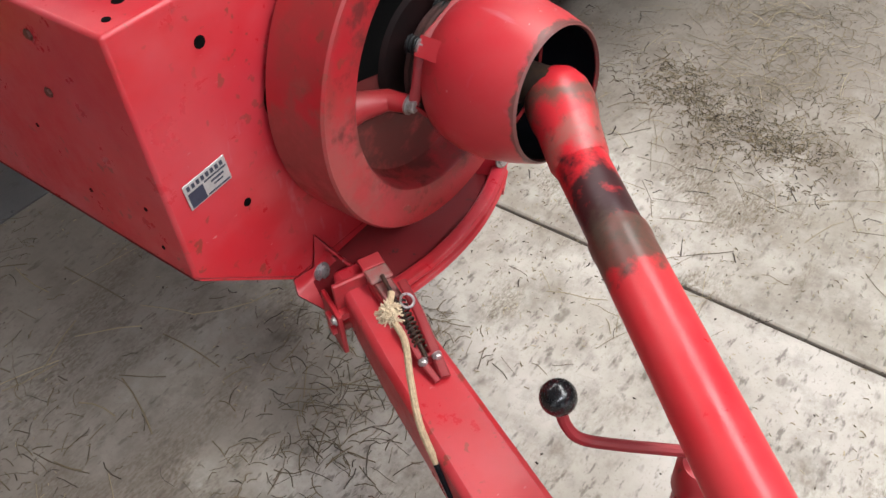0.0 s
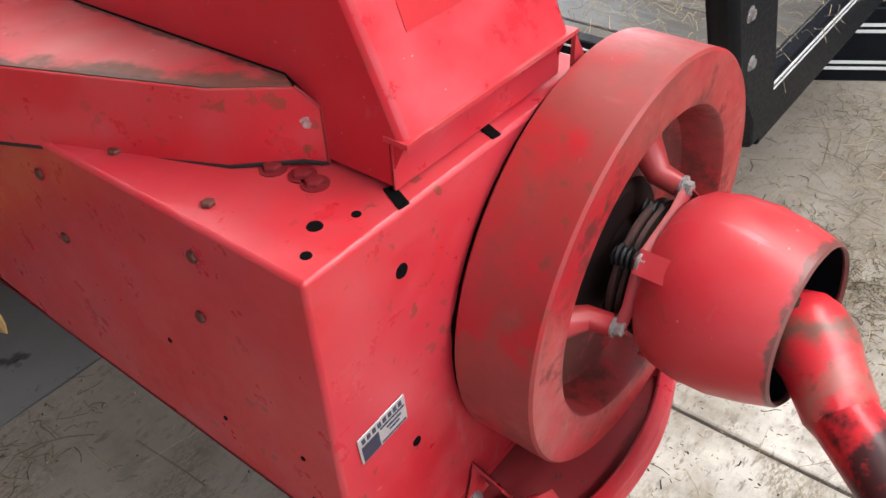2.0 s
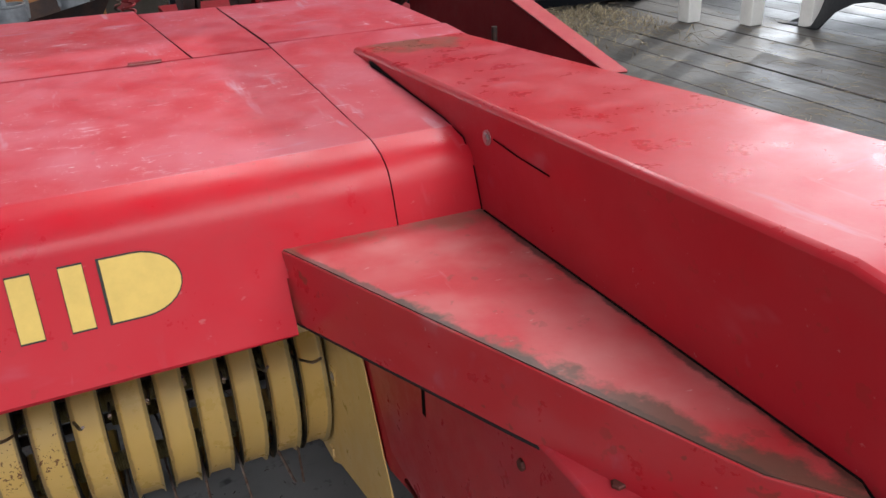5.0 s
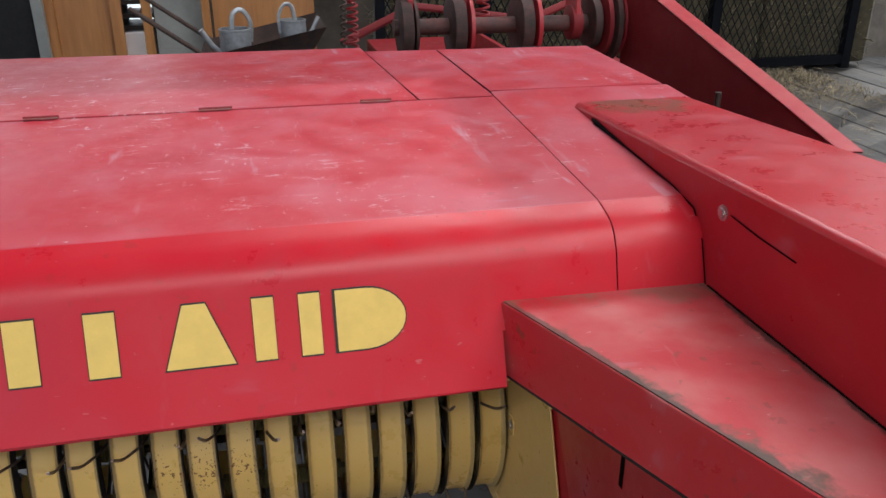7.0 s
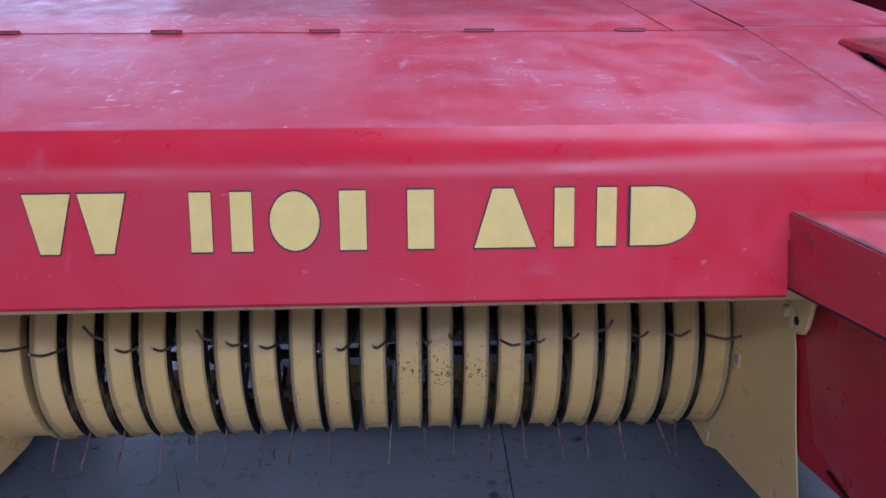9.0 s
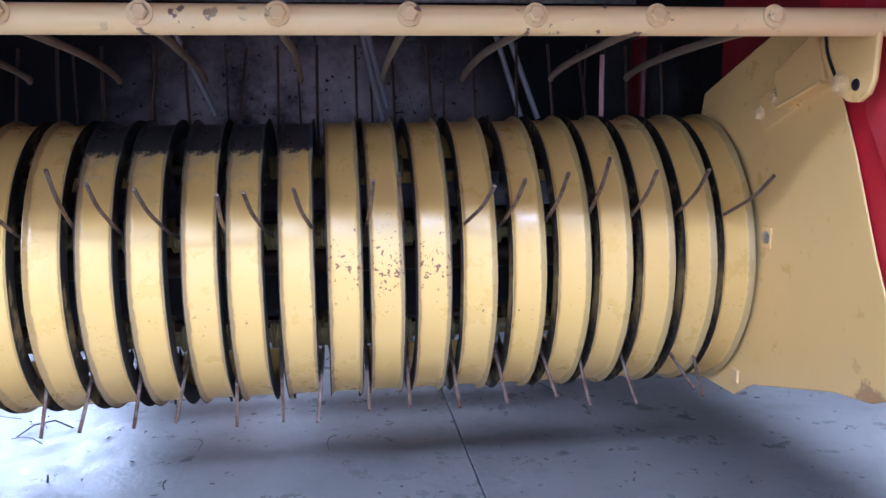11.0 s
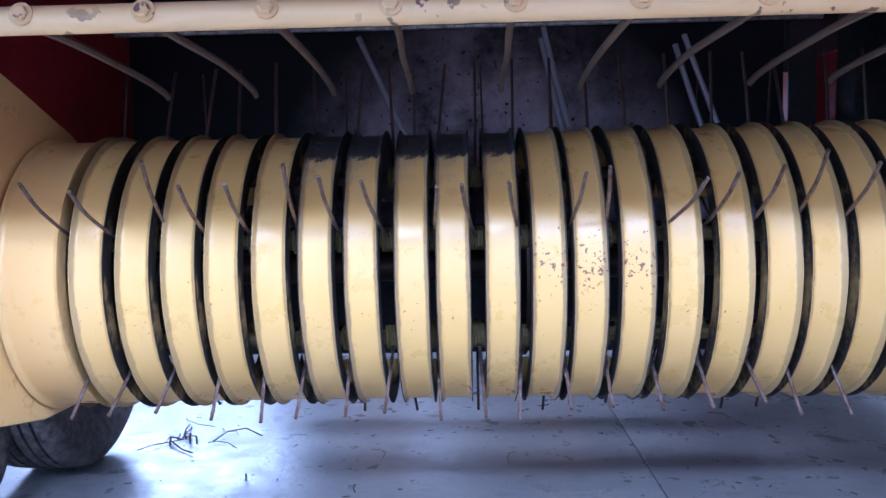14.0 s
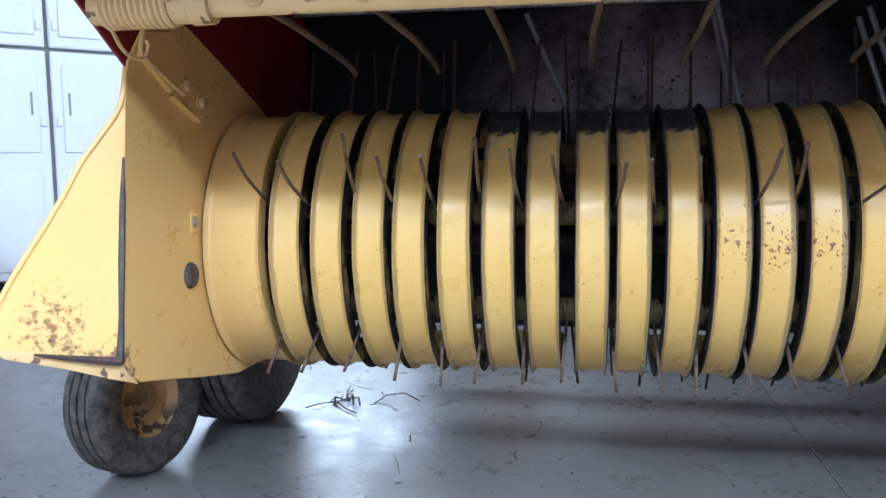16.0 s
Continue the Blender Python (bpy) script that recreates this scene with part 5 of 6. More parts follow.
part("ear_slot", lathe([(0, 0.002), (0.008, 0.002), (0.009, 0)], along((0.136, 0.148, 0.852), (0.0, 0.148, 0.852)), 12), NEAR_BLACK, end_r)

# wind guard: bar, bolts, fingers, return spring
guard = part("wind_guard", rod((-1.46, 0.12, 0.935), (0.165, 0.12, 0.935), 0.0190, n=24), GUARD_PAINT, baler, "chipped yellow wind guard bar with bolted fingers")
part("guard_sleeve", lathe([(0.02, 0), (0.029, 0), (0.030, 0.03), (0.027, 0.034), (0.027, 0.06), (0.02, 0.06)], along((-1.385, 0.12, 0.935), (-1.6, 0.12, 0.935)), 20), YELLOW_BAR, guard)
part("guard_spring", coil((-1.442, 0.12, 0.935), (-1.552, 0.12, 0.935), 0.028, 0.0048, 11, n=6), YELLOW_BAR, guard, "yellow painted coil spring")
part("guard_pivot", rod((-1.575, 0.12, 0.935), (-1.45, 0.12, 0.935), 0.024, n=16), YELLOW_BAR, guard)
part("spring_tail", pipe(smooth_path([(-1.550, 0.125, 0.904), (-1.562, 0.165, 0.886), (-1.566, 0.205, 0.874), (-1.562, 0.232, 0.877), (-1.555, 0.235, 0.896), (-1.556, 0.225, 0.905), (-1.562, 0.222, 0.892), (-1.568, 0.245, 0.880), (-1.570, 0.310, 0.854), (-1.570, 0.375, 0.828)], 6), 0.0034, n=6), YELLOW_BAR, guard)
for k in range(11):
    x = -0.019 - 0.162 * k
    if x < -1.45:
        break
    part("guard_bolt", bolt_head((x, 0.102, 0.94), (0, -1, 0.25), 0.011, 0.009), YELLOW_BAR, guard)
    xt = x + 0.008 * math.sin(k * 2.1)
    part("guard_finger", pipe(smooth_path([(x, 0.125, 0.930), (x, 0.25, 0.926), (xt, 0.42, 0.917), (xt, 0.55, 0.905), (xt, 0.63, 0.893), (xt, 0.655, 0.885)], 4), 0.0070, n=8, flat=0.8), FINGER, guard, "dirty yellow guard finger, its colour darkened for the hood's shade")
# feeder fork tines inside the house
for x, z, dx in ((-1.001, 1.081, 0.118), (-0.524, 1.094, 0.058), (-0.531, 1.066, 0.052), (-0.164, 1.066, 0.084), (-0.187, 1.042, 0.072)):
    part("feeder_tine", pipe(smooth_path([(x, 1.17, z), (x + dx * 0.45, 1.152, z - 0.12), (x + dx, 1.125, z - 0.26)], 4), 0.0072, n=12), POLISHED, baler, "polished steel feeder tine")
for k in range(9):
    x = -1.42 + k * 0.185
    part("stripper_wire", rod((x, 1.22, 0.64), (x + 0.01 * math.sin(k), 1.2, 1.0), 0.003, n=6), DARK_STEEL, baler)

# wheels of the baler
def tyre(name, c, r, w, parent, ribs, rim, label, turn=0.0, lean=0.0):
    m = Matrix.Translation(c) @ Matrix.Rotation(radians(turn), 4, "Z") @ Matrix.Rotation(radians(lean), 4, "Y") @ Matrix.Rotation(radians(90), 4, "Y")
    h = w / 2
    prof = [(r * rim, -h * 0.75), (r * (rim + 0.06), -h * 0.85), (r * 0.78, -h), (r * 0.90, -h * 0.98), (r * 0.97, -h * 0.84)]
    for k in range(ribs):
        a = -0.8 + 1.6 * k / ribs
        b = -0.8 + 1.6 * (k + 1) / ribs
        g = (b - a) * 0.14
        prof += [(r * (1 - 0.02 * abs(a + g) ** 2), h * (a + g)), (r * (1 - 0.02 * abs(b - g) ** 2), h * (b - g))]
        if k < ribs - 1:
            prof += [(r * 0.955, h * (b - g * 0.6)), (r * 0.955, h * (b + g * 0.6))]
    prof += [(r * 0.97, h * 0.84), (r * 0.90, h * 0.98), (r * 0.78, h), (r * (rim + 0.06), h * 0.85), (r * rim, h * 0.75)]
    wheel = part(name, lathe(prof, m, 48), RUBBER, parent, label)
    part("rim", lathe([(r * rim, -h * 0.75), (r * rim * 1.08, -h * 0.8), (r * rim * 0.9, -h * 0.4), (r * rim * 0.85, 0.0), (r * 0.2, 0.1 * h), (r * 0.2, 0.5 * h), (0, 0.5 * h)], m, 32), RIM, wheel, "dirty yellow steel rim")
    part("rim", lathe([(r * rim, h * 0.75), (r * rim * 1.06, h * 0.78), (r * rim * 0.9, h * 0.3), (r * rim * 0.5, 0.05 * h), (r * 0.2, 0.3 * h), (r * 0.2, 0.5 * h), (0, 0.5 * h)], m, 32), RIM, wheel, "dirty yellow steel rim")
    return wheel


tyre("gauge_wheel", (-1.858, 0.65, 0.169), 0.169, 0.112, baler, 4, 0.52, "small ribbed rubber gauge wheel with a dirty yellow rim", -14, -4)
tyre("road_wheel", (-1.775, 1.07, 0.31), 0.31, 0.20, baler, 6, 0.52, "ribbed black road wheel tyre")
tyre("road_wheel", (1.15, 1.35, 0.36), 0.36, 0.24, baler, 6, 0.52, "ribbed black road wheel tyre")
part("axle", rod((-1.775, 1.07, 0.31), (-1.56, 1.40, 0.31), 0.03), RED_DARK, baler)
part("axle_beam", cuboid(-1.58, 1.12, 1.37, 1.47, 0.25, 0.36), NEAR_BLACK, baler, bevel=0.006)
part("gauge_arm", pipe([(-1.86, 0.65, 0.178), (-1.955, 0.66, 0.19), (-1.93, 0.78, 0.42), (-1.72, 0.86, 0.52), (-1.588, 0.86, 0.52)], 0.016, n=8), YELLOW_BAR, baler)

# bale chamber, knotter shaft and tall side shield
part("bale_chamber", cuboid(0.23, 0.75, 0.9, 3.2, 0.55, 1.02), RED_DARK, baler, bevel=0.004)
part("chamber_side", cuboid(0.70, 0.72, 0.1, 3.0, 0.5, 1.1), RED_DARK, baler)
kn = part("knotter_shaft", rod((0.10, 1.55, 1.317), (0.95, 1.55, 1.312), 0.026, n=20), RUSTY_SHAFT, baler, "greasy knotter shaft with red cam discs")
for x, r, w, mt in ((0.135, 0.092, 0.04, PITTED), (0.165, 0.085, 0.012, PITTED), (0.30, 0.098, 0.045, PITTED), (0.335, 0.108, 0.014, RED_HUB), (0.52, 0.098, 0.045, PITTED), (0.555, 0.108, 0.016, RED_HUB), (0.70, 0.055, 0.04, GRIME_SHADE), (0.76, 0.085, 0.03, PITTED), (0.79, 0.115, 0.018, GRIME_SHADE), (0.815, 0.13, 0.02, PITTED), (0.838, 0.118, 0.012, RED_DARK), (0.87, 0.10, 0.03, PITTED), (0.90, 0.085, 0.03, PITTED)):
    prof = [(0.02, -w / 2), (r * 0.8, -w / 2), (r, -w * 0.4), (r, w * 0.4), (r * 0.8, w / 2), (0.02, w / 2)]
    part("cam_disc", lathe(prof, Matrix.Translation((x, 1.55, 1.315)) @ Matrix.Rotation(radians(90), 4, "Y"), 32, closed=True), mt, kn)
for x in (0.33, 0.555, 0.70, 0.15):
    part("knotter_frame", prism([(1.50, 1.30), (1.60, 1.30), (1.63, 1.52), (1.58, 1.56), (1.52, 1.50)], "x", x - 0.008, x + 0.008), RED_HUB, kn, bevel=0.003)
part("knotter_base", cuboid(-0.05, 0.95, 1.62, 1.95, 1.02, 1.16), GRIME_SHADE, kn, bevel=0.006)
part("lift_arm", pipe([(-0.05, 1.7, 1.25), (0.2, 1.72, 1.36), (0.62, 1.75, 1.30), (0.95, 1.78, 1.42)], 0.016, n=8, flat=0.5), GRIME_SHADE, kn)
part("return_spring", coil((0.42, 1.66, 1.30), (0.42, 1.66, 1.55), 0.022, 0.005, 10), RED_DARK, kn)
part("return_spring", coil((-0.02, 1.62, 1.24), (-0.02, 1.62, 1.5), 0.016, 0.004, 12), RED_DARK, kn)
part("drive_chain", coil((-0.06, 1.55, 1.22), (-0.05, 1.57, 1.46), 0.008, 0.004, 9), DARK_STEEL, kn)
shield = [(0.36, 1.15), (0.36, 1.208), (1.40, 1.452), (1.48, 1.45), (1.48, 1.02), (0.36, 1.02)]
sh = part("side_shield", prism(shield, "x", 0.845, 0.851), GRIME_SHADE, baler, "sloping red side shield plate")
part("shield_flange", sheet([(0.84, 0.36, 1.210), (0.895, 0.36, 1.206), (0.895, 1.42, 1.452), (0.84, 1.42, 1.456)]), RED_HUB, sh, solid=0.006)
part("shield_stud", rod((0.70, 0.62, 1.19), (0.70, 0.62, 1.285), 0.007), DARK_STEEL, sh)

# ---- the barn ----
# walls and roof beyond view are added, with openings placed for the lamps
part_wall = lambda name, x0, x1, y0, y1, z0, z1, mt=WALL: tagged(part(name, cuboid(x0, x1, y0, y1, z0, z1), mt), "weathered brown boarded barn wall", "wall", kind="structure")
part_wall("wall_back", -1.0, 8, 7.0, 7.15, 0, 4)
part_wall("wall_back_side", -8, -5.0, 7.0, 7.15, 0, 4)
part_wall("wall_back_header", -5.0, -1.0, 7.0, 7.15, 3.2, 4)
part_wall("wall_left_front", -8.15, -8, -8, -4.4, 0, 4)
part_wall("wall_left_back", -8.15, -8, -0.8, 7.15, 0, 4)
part_wall("wall_left_header", -8.15, -8, -4.4, -0.8, 3.3, 4)
part_wall("wall_right_front", 8.0, 8.15, -8, 2.0, 0, 4)
part_wall("wall_right_back", 8.0, 8.15, 6.4, 7.15, 0, 4)
part_wall("wall_right_header", 8.0, 8.15, 2.0, 6.4, 3.8, 4)
part_wall("wall_front_left", -8, -5.2, -7.15, -7.0, 0, 4)
part_wall("wall_front_right", 1.2, 8, -7.15, -7.0, 0, 4)
part_wall("wall_front_header", -5.2, 1.2, -7.15, -7.0, 3.6, 4)
bm = bmesh.new()
for x0, x1, y0, y1 in ((-8.15, 8.15, -8, -4.4), (-8.15, -5.0, -4.4, -4.0), (2.2, 8.15, -4.4, -4.0), (-8.15, 8.15, -4.0, -2.6), (-8.15, -1.3, -2.6, -1.6), (3.9, 8.15, -2.6, -1.6), (-8.15, 8.15, -1.6, 1.7), (-8.15, -2.0, 1.7, 2.7), (3.2, 8.15, 1.7, 2.7), (-8.15, 8.15, 2.7, 4.2), (-8.15, 6.0, 4.2, 7.0), (7.8, 8.15, 4.2, 7.0), (-8.15, 8.15, 7.0, 7.15)):
    cuboid(x0, x1, y0, y1, 4.0, 4.12, bm)
tagged(part("ceiling", bm, ROOF, smooth=False), "unseen pale barn roof, left open where the roof lamps stand", "ceiling", kind="structure")
# bright day outside the doors
for name, c in (("backdrop", ((-9, 9.0, -0.2), (2, 9.0, -0.2), (2, 9.0, 5), (-9, 9.0, 5))),):
    SKYCARD, nt, bs = mat_new("bright_outdoors")
    em = nt.nodes.new("ShaderNodeEmission")
    em.inputs["Color"].default_value, em.inputs["Strength"].default_value = (0.92, 0.96, 1.0, 1), 1.6
    nt.links.new(em.outputs[0], nt.nodes["Material Output"].inputs[0])
    tagged(part(name, sheet(c), SKYCARD), "overexposed daylight outside the open door", "backdrop", kind="structure")

# ---- flat wagon beside the baler ----
wagon = tagged(empty("flat_wagon", (1.7, -0.85, 0)), "flat wagon with weathered plank deck strewn with hay", "wagon")
edges = [1.712, 1.77] + [2.02 + 0.25 * k for k in range(15)]
for x0, x1 in zip(edges, edges[1:]):
    part("plank", cuboid(x0, x1 - 0.006, -0.83 + random.uniform(-0.006, 0.006), 4.3, 0.535 + random.uniform(-0.003, 0.003), 0.58 + random.uniform(-0.003, 0.003)), PLANK, wagon, bevel=0.004)
xr = edges[-1]
rail = part("front_rail", cuboid(1.706, xr, -0.885, -0.835, 0.40, 0.59), BLACK, wagon, bevel=0.008)
part("pinstripe", cuboid(1.715, xr, -0.8885, -0.8855, 0.572, 0.579), SILVER, rail)
part("pinstripe", cuboid(1.715, xr, -0.8885, -0.8855, 0.555, 0.560), SILVER, rail)
side = part("side_rail", cuboid(1.655, 1.708, -0.83, 4.3, 0.40, 0.585), BLACK, wagon, bevel=0.006)
for z in (0.47, 0.50, 0.53, 0.56):
    part("pinstripe", cuboid(1.6515, 1.6545, -0.82, 4.3, z, z + 0.005), SILVER, side)
channel = part("deck_channel", cuboid(2.315, 2.52, -0.825, 0.45, 0.578, 0.590), BLACK, wagon, "black steel channel across the deck", bevel=0.003)
part("channel_edge", cuboid(2.285, 2.314, -0.825, 0.45, 0.578, 0.592), ZINC, channel, bevel=0.002)
pbm = bmesh.new()
prism([(1.60, 0.445), (1.70, 0.445), (1.708, 0.56), (1.64, 0.706), (1.547, 0.895), (1.46, 1.08), (1.20, 1.08), (1.29, 0.93), (1.41, 0.69), (1.56, 0.53)], "y", -0.90, -0.83, pbm)
post = part("corner_post", pbm, BLACK, wagon, "black steel corner stake leaning outwards", bevel=0.018)
part("post_bolt", bolt_head((1.455, -0.90, 0.741), (0, -1, 0), 0.012, 0.01), STEEL, post)
part("post_bolt", bolt_head((1.385, -0.90, 0.875), (0, -1, 0), 0.012, 0.01), STEEL, post)
for y in (0.2, 3.2):
    for x in (2.05, 3.8):
        m = Matrix.Translation((x, y, 0.22)) @ Matrix.Rotation(radians(90), 4, "Y")
        part("wheel", lathe([(0.10, -0.09), (0.20, -0.10), (0.22, -0.07), (0.22, 0.07), (0.20, 0.10), (0.10, 0.09), (0, 0.05)], m, 32), RUBBER, wagon)
part("bed_frame", cuboid(1.9, xr - 0.2, -0.8, 4.2, 0.40, 0.53), BLACK, wagon)

ramp_m = Matrix.Translation((2.90, -0.632, 0)) @ Matrix.Rotation(radians(-58), 4, "Z")
rampb = tagged(part("ramp_panel", cuboid(-0.5, 2.2, 0.0, 0.06, 0.0, 0.30, m=ramp_m), BLACK, bevel=0.008), "black steel panel with silver pinstripes standing on the floor", "panel")
for z in (0.05, 0.075, 0.20, 0.225):
    part("pinstripe", cuboid(-0.48, 2.18, -0.003, 0.0, z, z + 0.012, m=ramp_m), SILVER, rampb)

# hay behind a mesh gate at the wagon's end
gate = tagged(empty("mesh_gate", (2.4, 3.9, 0.6)), "black mesh gate with old hay pressed behind it", "gate")
for x in (0.40, 1.05, 1.85, 2.60, 3.62):
    part("gate_post", cuboid(x - 0.03, x + 0.03, 3.86, 3.92, 0.0 if x < 1.6 else 0.6, 2.4), BLACK, gate)
for z in (0.66, 1.6, 2.36):
    part("gate_rail", cuboid(0.40, 3.62, 3.865, 3.915, z - 0.03, z + 0.03), BLACK, gate)
bm = bmesh.new()
for k in range(-48, 48):
    for s in (1, -1):
        x = 1.30 + k * 0.05
        a, b = Vector((x, 3.89, 0.63)), Vector((x + s * 0.9, 3.89, 2.36))
        lo, hi = 0.0, 1.0
        dx = b.x - a.x
        t0, t1 = sorted(((0.40 - a.x) / dx, (3.62 - a.x) / dx))
        lo, hi = max(lo, t0), min(hi, t1)
        if hi - lo > 0.03:
            pipe([a.lerp(b, lo), a.lerp(b, hi)], 0.004, bm, 4)
part("expanded_mesh", bm, BLACK, gate)


def hay_pile(name, cx, cy, cz, sx, sy, sz, n, seed, label):
    rng = random.Random(seed)
    bm = cuboid(cx - sx, cx + sx, cy - sy, cy + sy, cz, cz + sz)
    ob = tagged(part(name, bm, HAY, bevel=0.03), label, "hay bale")
    bm = bmesh.new()
    for _ in range(n):
        f = rng.choice("xyz")
        p = Vector((cx + rng.uniform(-sx, sx), cy + rng.uniform(-sy, sy), cz + rng.uniform(0, sz)))
        if f == "y":
            p.y = cy - sy
        elif f == "z":
            p.z = cz + sz
        else:
            p.x = cx - sx
        d = Vector((rng.gauss(0, 1), rng.gauss(0, 0.5), rng.gauss(0, 0.7))).normalized() * rng.uniform(0.04, 0.12)
        q = Vector((rng.gauss(0, 0.01), rng.gauss(0, 0.01), rng.gauss(0, 0.01)))
        w = d.cross(Vector((0.3, 0.5, 0.8))).normalized() * 0.002
        vs = [bm.verts.new(v) for v in (p - w, p + w, p + d / 2 + q + w, p + d + w * 0.3, p + d / 2 + q - w)]
        bm.faces.new(vs)
    part("hay_strand", bm, STRAW, ob)
    return ob


for i, (cx, cz) in enumerate(((0.88, 0.0), (0.86, 0.51), (0.90, 1.02), (0.87, 1.53), (1.75, 0.61), (2.60, 0.61), (1.8, 1.12), (2.65, 1.12), (1.75, 1.63), (2.6, 1.63), (3.46, 0.61), (3.5, 1.12), (3.45, 1.63))):
    hay_pile("hay_bale", cx, 4.25, cz, 0.42, 0.26, 0.5, 700, 20 + i, "dark old hay bale behind the mesh gate")

# white posts in the side doorway, and a tarpaulin-covered load
for x, y in ((3.50, 3.15), (3.74, 2.85), (3.98, 2.60)):
    tagged(part("door_post", cuboid(x - 0.05, x + 0.05, y - 0.05, y + 0.05, 0.584, 3.9), WHITE_POST, bevel=0.006), "white painted doorway post", "post", "doorway posts")
rng = random.Random(9)
bm = bmesh.new()
bmesh.ops.create_grid(bm, x_segments=16, y_segments=16, size=0.5)
for v in bm.verts:
    x, y = v.co.x * 2, v.co.y * 2
    h = max(0, 1 - (abs(x) ** 3 + abs(y) ** 3) * 0.8)
    v.co = Vector((4.72 + x * 0.80 + 0.03 * noise.noise(Vector((x * 3, y * 3, 1))), 1.95 + y * 0.85, 0.60 + h * 1.0 + 0.06 * noise.noise(Vector((x * 2.5, y * 2.5, 0)))))
tagged(part("tarpaulin", bm, TARP, solid=0.01), "crumpled black tarpaulin over a load on the wagon", "tarpaulin")

# ---- things along the back of the barn ----
def board(name, x0, x1, y, z0, z1, mt, label, lean=4, t=0.02):
    m = Matrix.Translation(((x0 + x1) / 2, y, z0)) @ Matrix.Rotation(radians(-lean), 4, "X")
    w = (x1 - x0) / 2
    ob = tagged(part(name, cuboid(-w, w, 0, t, 0, z1 - z0, m=m), mt, bevel=0.003), label, "board")
    return ob, m, w


d, m, w = board("plywood_door", -1.46, -1.10, 4.05, 0.0, 2.0, PLY, "orange varnished plywood door leaning upright")
for s in (-1, 1):
    part("door_stile", cuboid(s * w - 0.03, s * w + 0.03, -0.03, 0.0, 0, 2.0, m=m), PLY, d)
board("dark_door", -1.91, -1.50, 4.1, 0.0, 2.0, NEAR_BLACK, "dark stained board leaning beside a plywood door")
board("grey_post", -1.95, -1.86, 4.0, 0.0, 2.2, GREY, "grey weathered post standing upright", 0, 0.08)
board("grey_post", -1.53, -1.475, 4.02, 0.0, 2.2, GREY, "grey weathered post standing upright", 0, 0.06)
board("framed_board", -0.90, -0.62, 4.1, 0.0, 1.9, GREY, "grey panel in a wooden frame")
board("wooden_post", -0.955, -0.905, 4.05, 0.0, 2.0, PLY, "bare orange wooden post standing upright", 0, 0.05)
board("wooden_post", -0.62, -0.575, 4.05, 0.0, 2.0, PLY, "bare orange wooden post standing upright", 0, 0.05)
board("plywood_sheet", -0.57, 0.05, 4.25, 0.0, 2.0, PLY, "orange plywood sheet leaning on the wall")
# dark boards added as a blocker, so that the pickup's gaps stay dark
stack = tagged(empty("gap_blocker", (-1.2, 2.95, 0)), "dark boards added behind the baler to darken the pickup's gaps", "board stack")
BLOCKER_DARK = plain("blocker_dark", (0.025, 0.02, 0.017), 0.8, 0, 0.5, 9, 0.3)
for k in range(7):
    s0 = random.uniform(-0.06, 0.06)
    part("stacked_board", cuboid(-2.9 + s0, 0.55 + s0, 2.84 + random.uniform(-0.02, 0.02), 3.06, 0.062 * k, 0.062 * k + 0.058), BLOCKER_DARK, stack, bevel=0.004)
shelf = tagged(empty("shelf", (-1.0, 4.5, 0)), "dark wooden shelf with white boxes", "shelf")
for z in (0.55, 0.95, 1.02, 1.10):
    part("shelf_board", cuboid(-1.12, -0.9, 4.3, 4.6, z, z + 0.025), NEAR_BLACK, shelf)
tagged(part("white_box", cuboid(-1.10, -0.93, 4.28, 4.5, 0.70, 0.94), WHITE_PLASTIC, bevel=0.01), "white plastic box on the shelf", "box")
part("shelf_side", cuboid(-1.12, -1.10, 4.3, 4.6, 0, 1.4), NEAR_BLACK, shelf)
part("shelf_side", cuboid(-0.92, -0.90, 4.3, 4.6, 0, 1.4), NEAR_BLACK, shelf)

# wheelbarrow with two watering cans
barrow = tagged(empty("wheelbarrow", (-0.2, 3.4, 0)), "rusty steel wheelbarrow holding watering cans", "wheelbarrow")
tray = [(-0.50, 3.2, 0.78), (-0.12, 3.2, 0.86), (-0.12, 3.6, 0.86), (-0.50, 3.6, 0.78)]
rim = [(-0.60, 3.12, 0.97), (0.02, 3.12, 1.10), (0.02, 3.68, 1.10), (-0.60, 3.68, 0.97)]
part("tray", sheet(tray, *[[tray[i], tray[(i + 1) % 4], rim[(i + 1) % 4], rim[i]] for i in range(4)]), RUST, barrow, "rusty grey tray", solid=0.006)
for y in (3.16, 3.7):
    part("handle", pipe([(0.1, y, 0.56), (-0.57, y, 0.97), (-0.90, y, 1.21)], 0.012, n=8), RUST, barrow)
    part("leg", rod((-0.4, y, 0.86), (-0.42, y, 0.0), 0.016), RUST, barrow)
part("wheel", lathe([(0.03, -0.04), (0.19, -0.05), (0.2, 0), (0.19, 0.05), (0.03, 0.04)], Matrix.Translation((0.3, 3.43, 0.2)) @ Matrix.Rotation(radians(90), 4, "X"), 28, closed=True), RUBBER, barrow)
part("wheel_fork", pipe([(0.05, 3.43, 0.7), (0.2, 3.43, 0.5), (0.3, 3.43, 0.2)], 0.02, n=8), RUST, barrow)


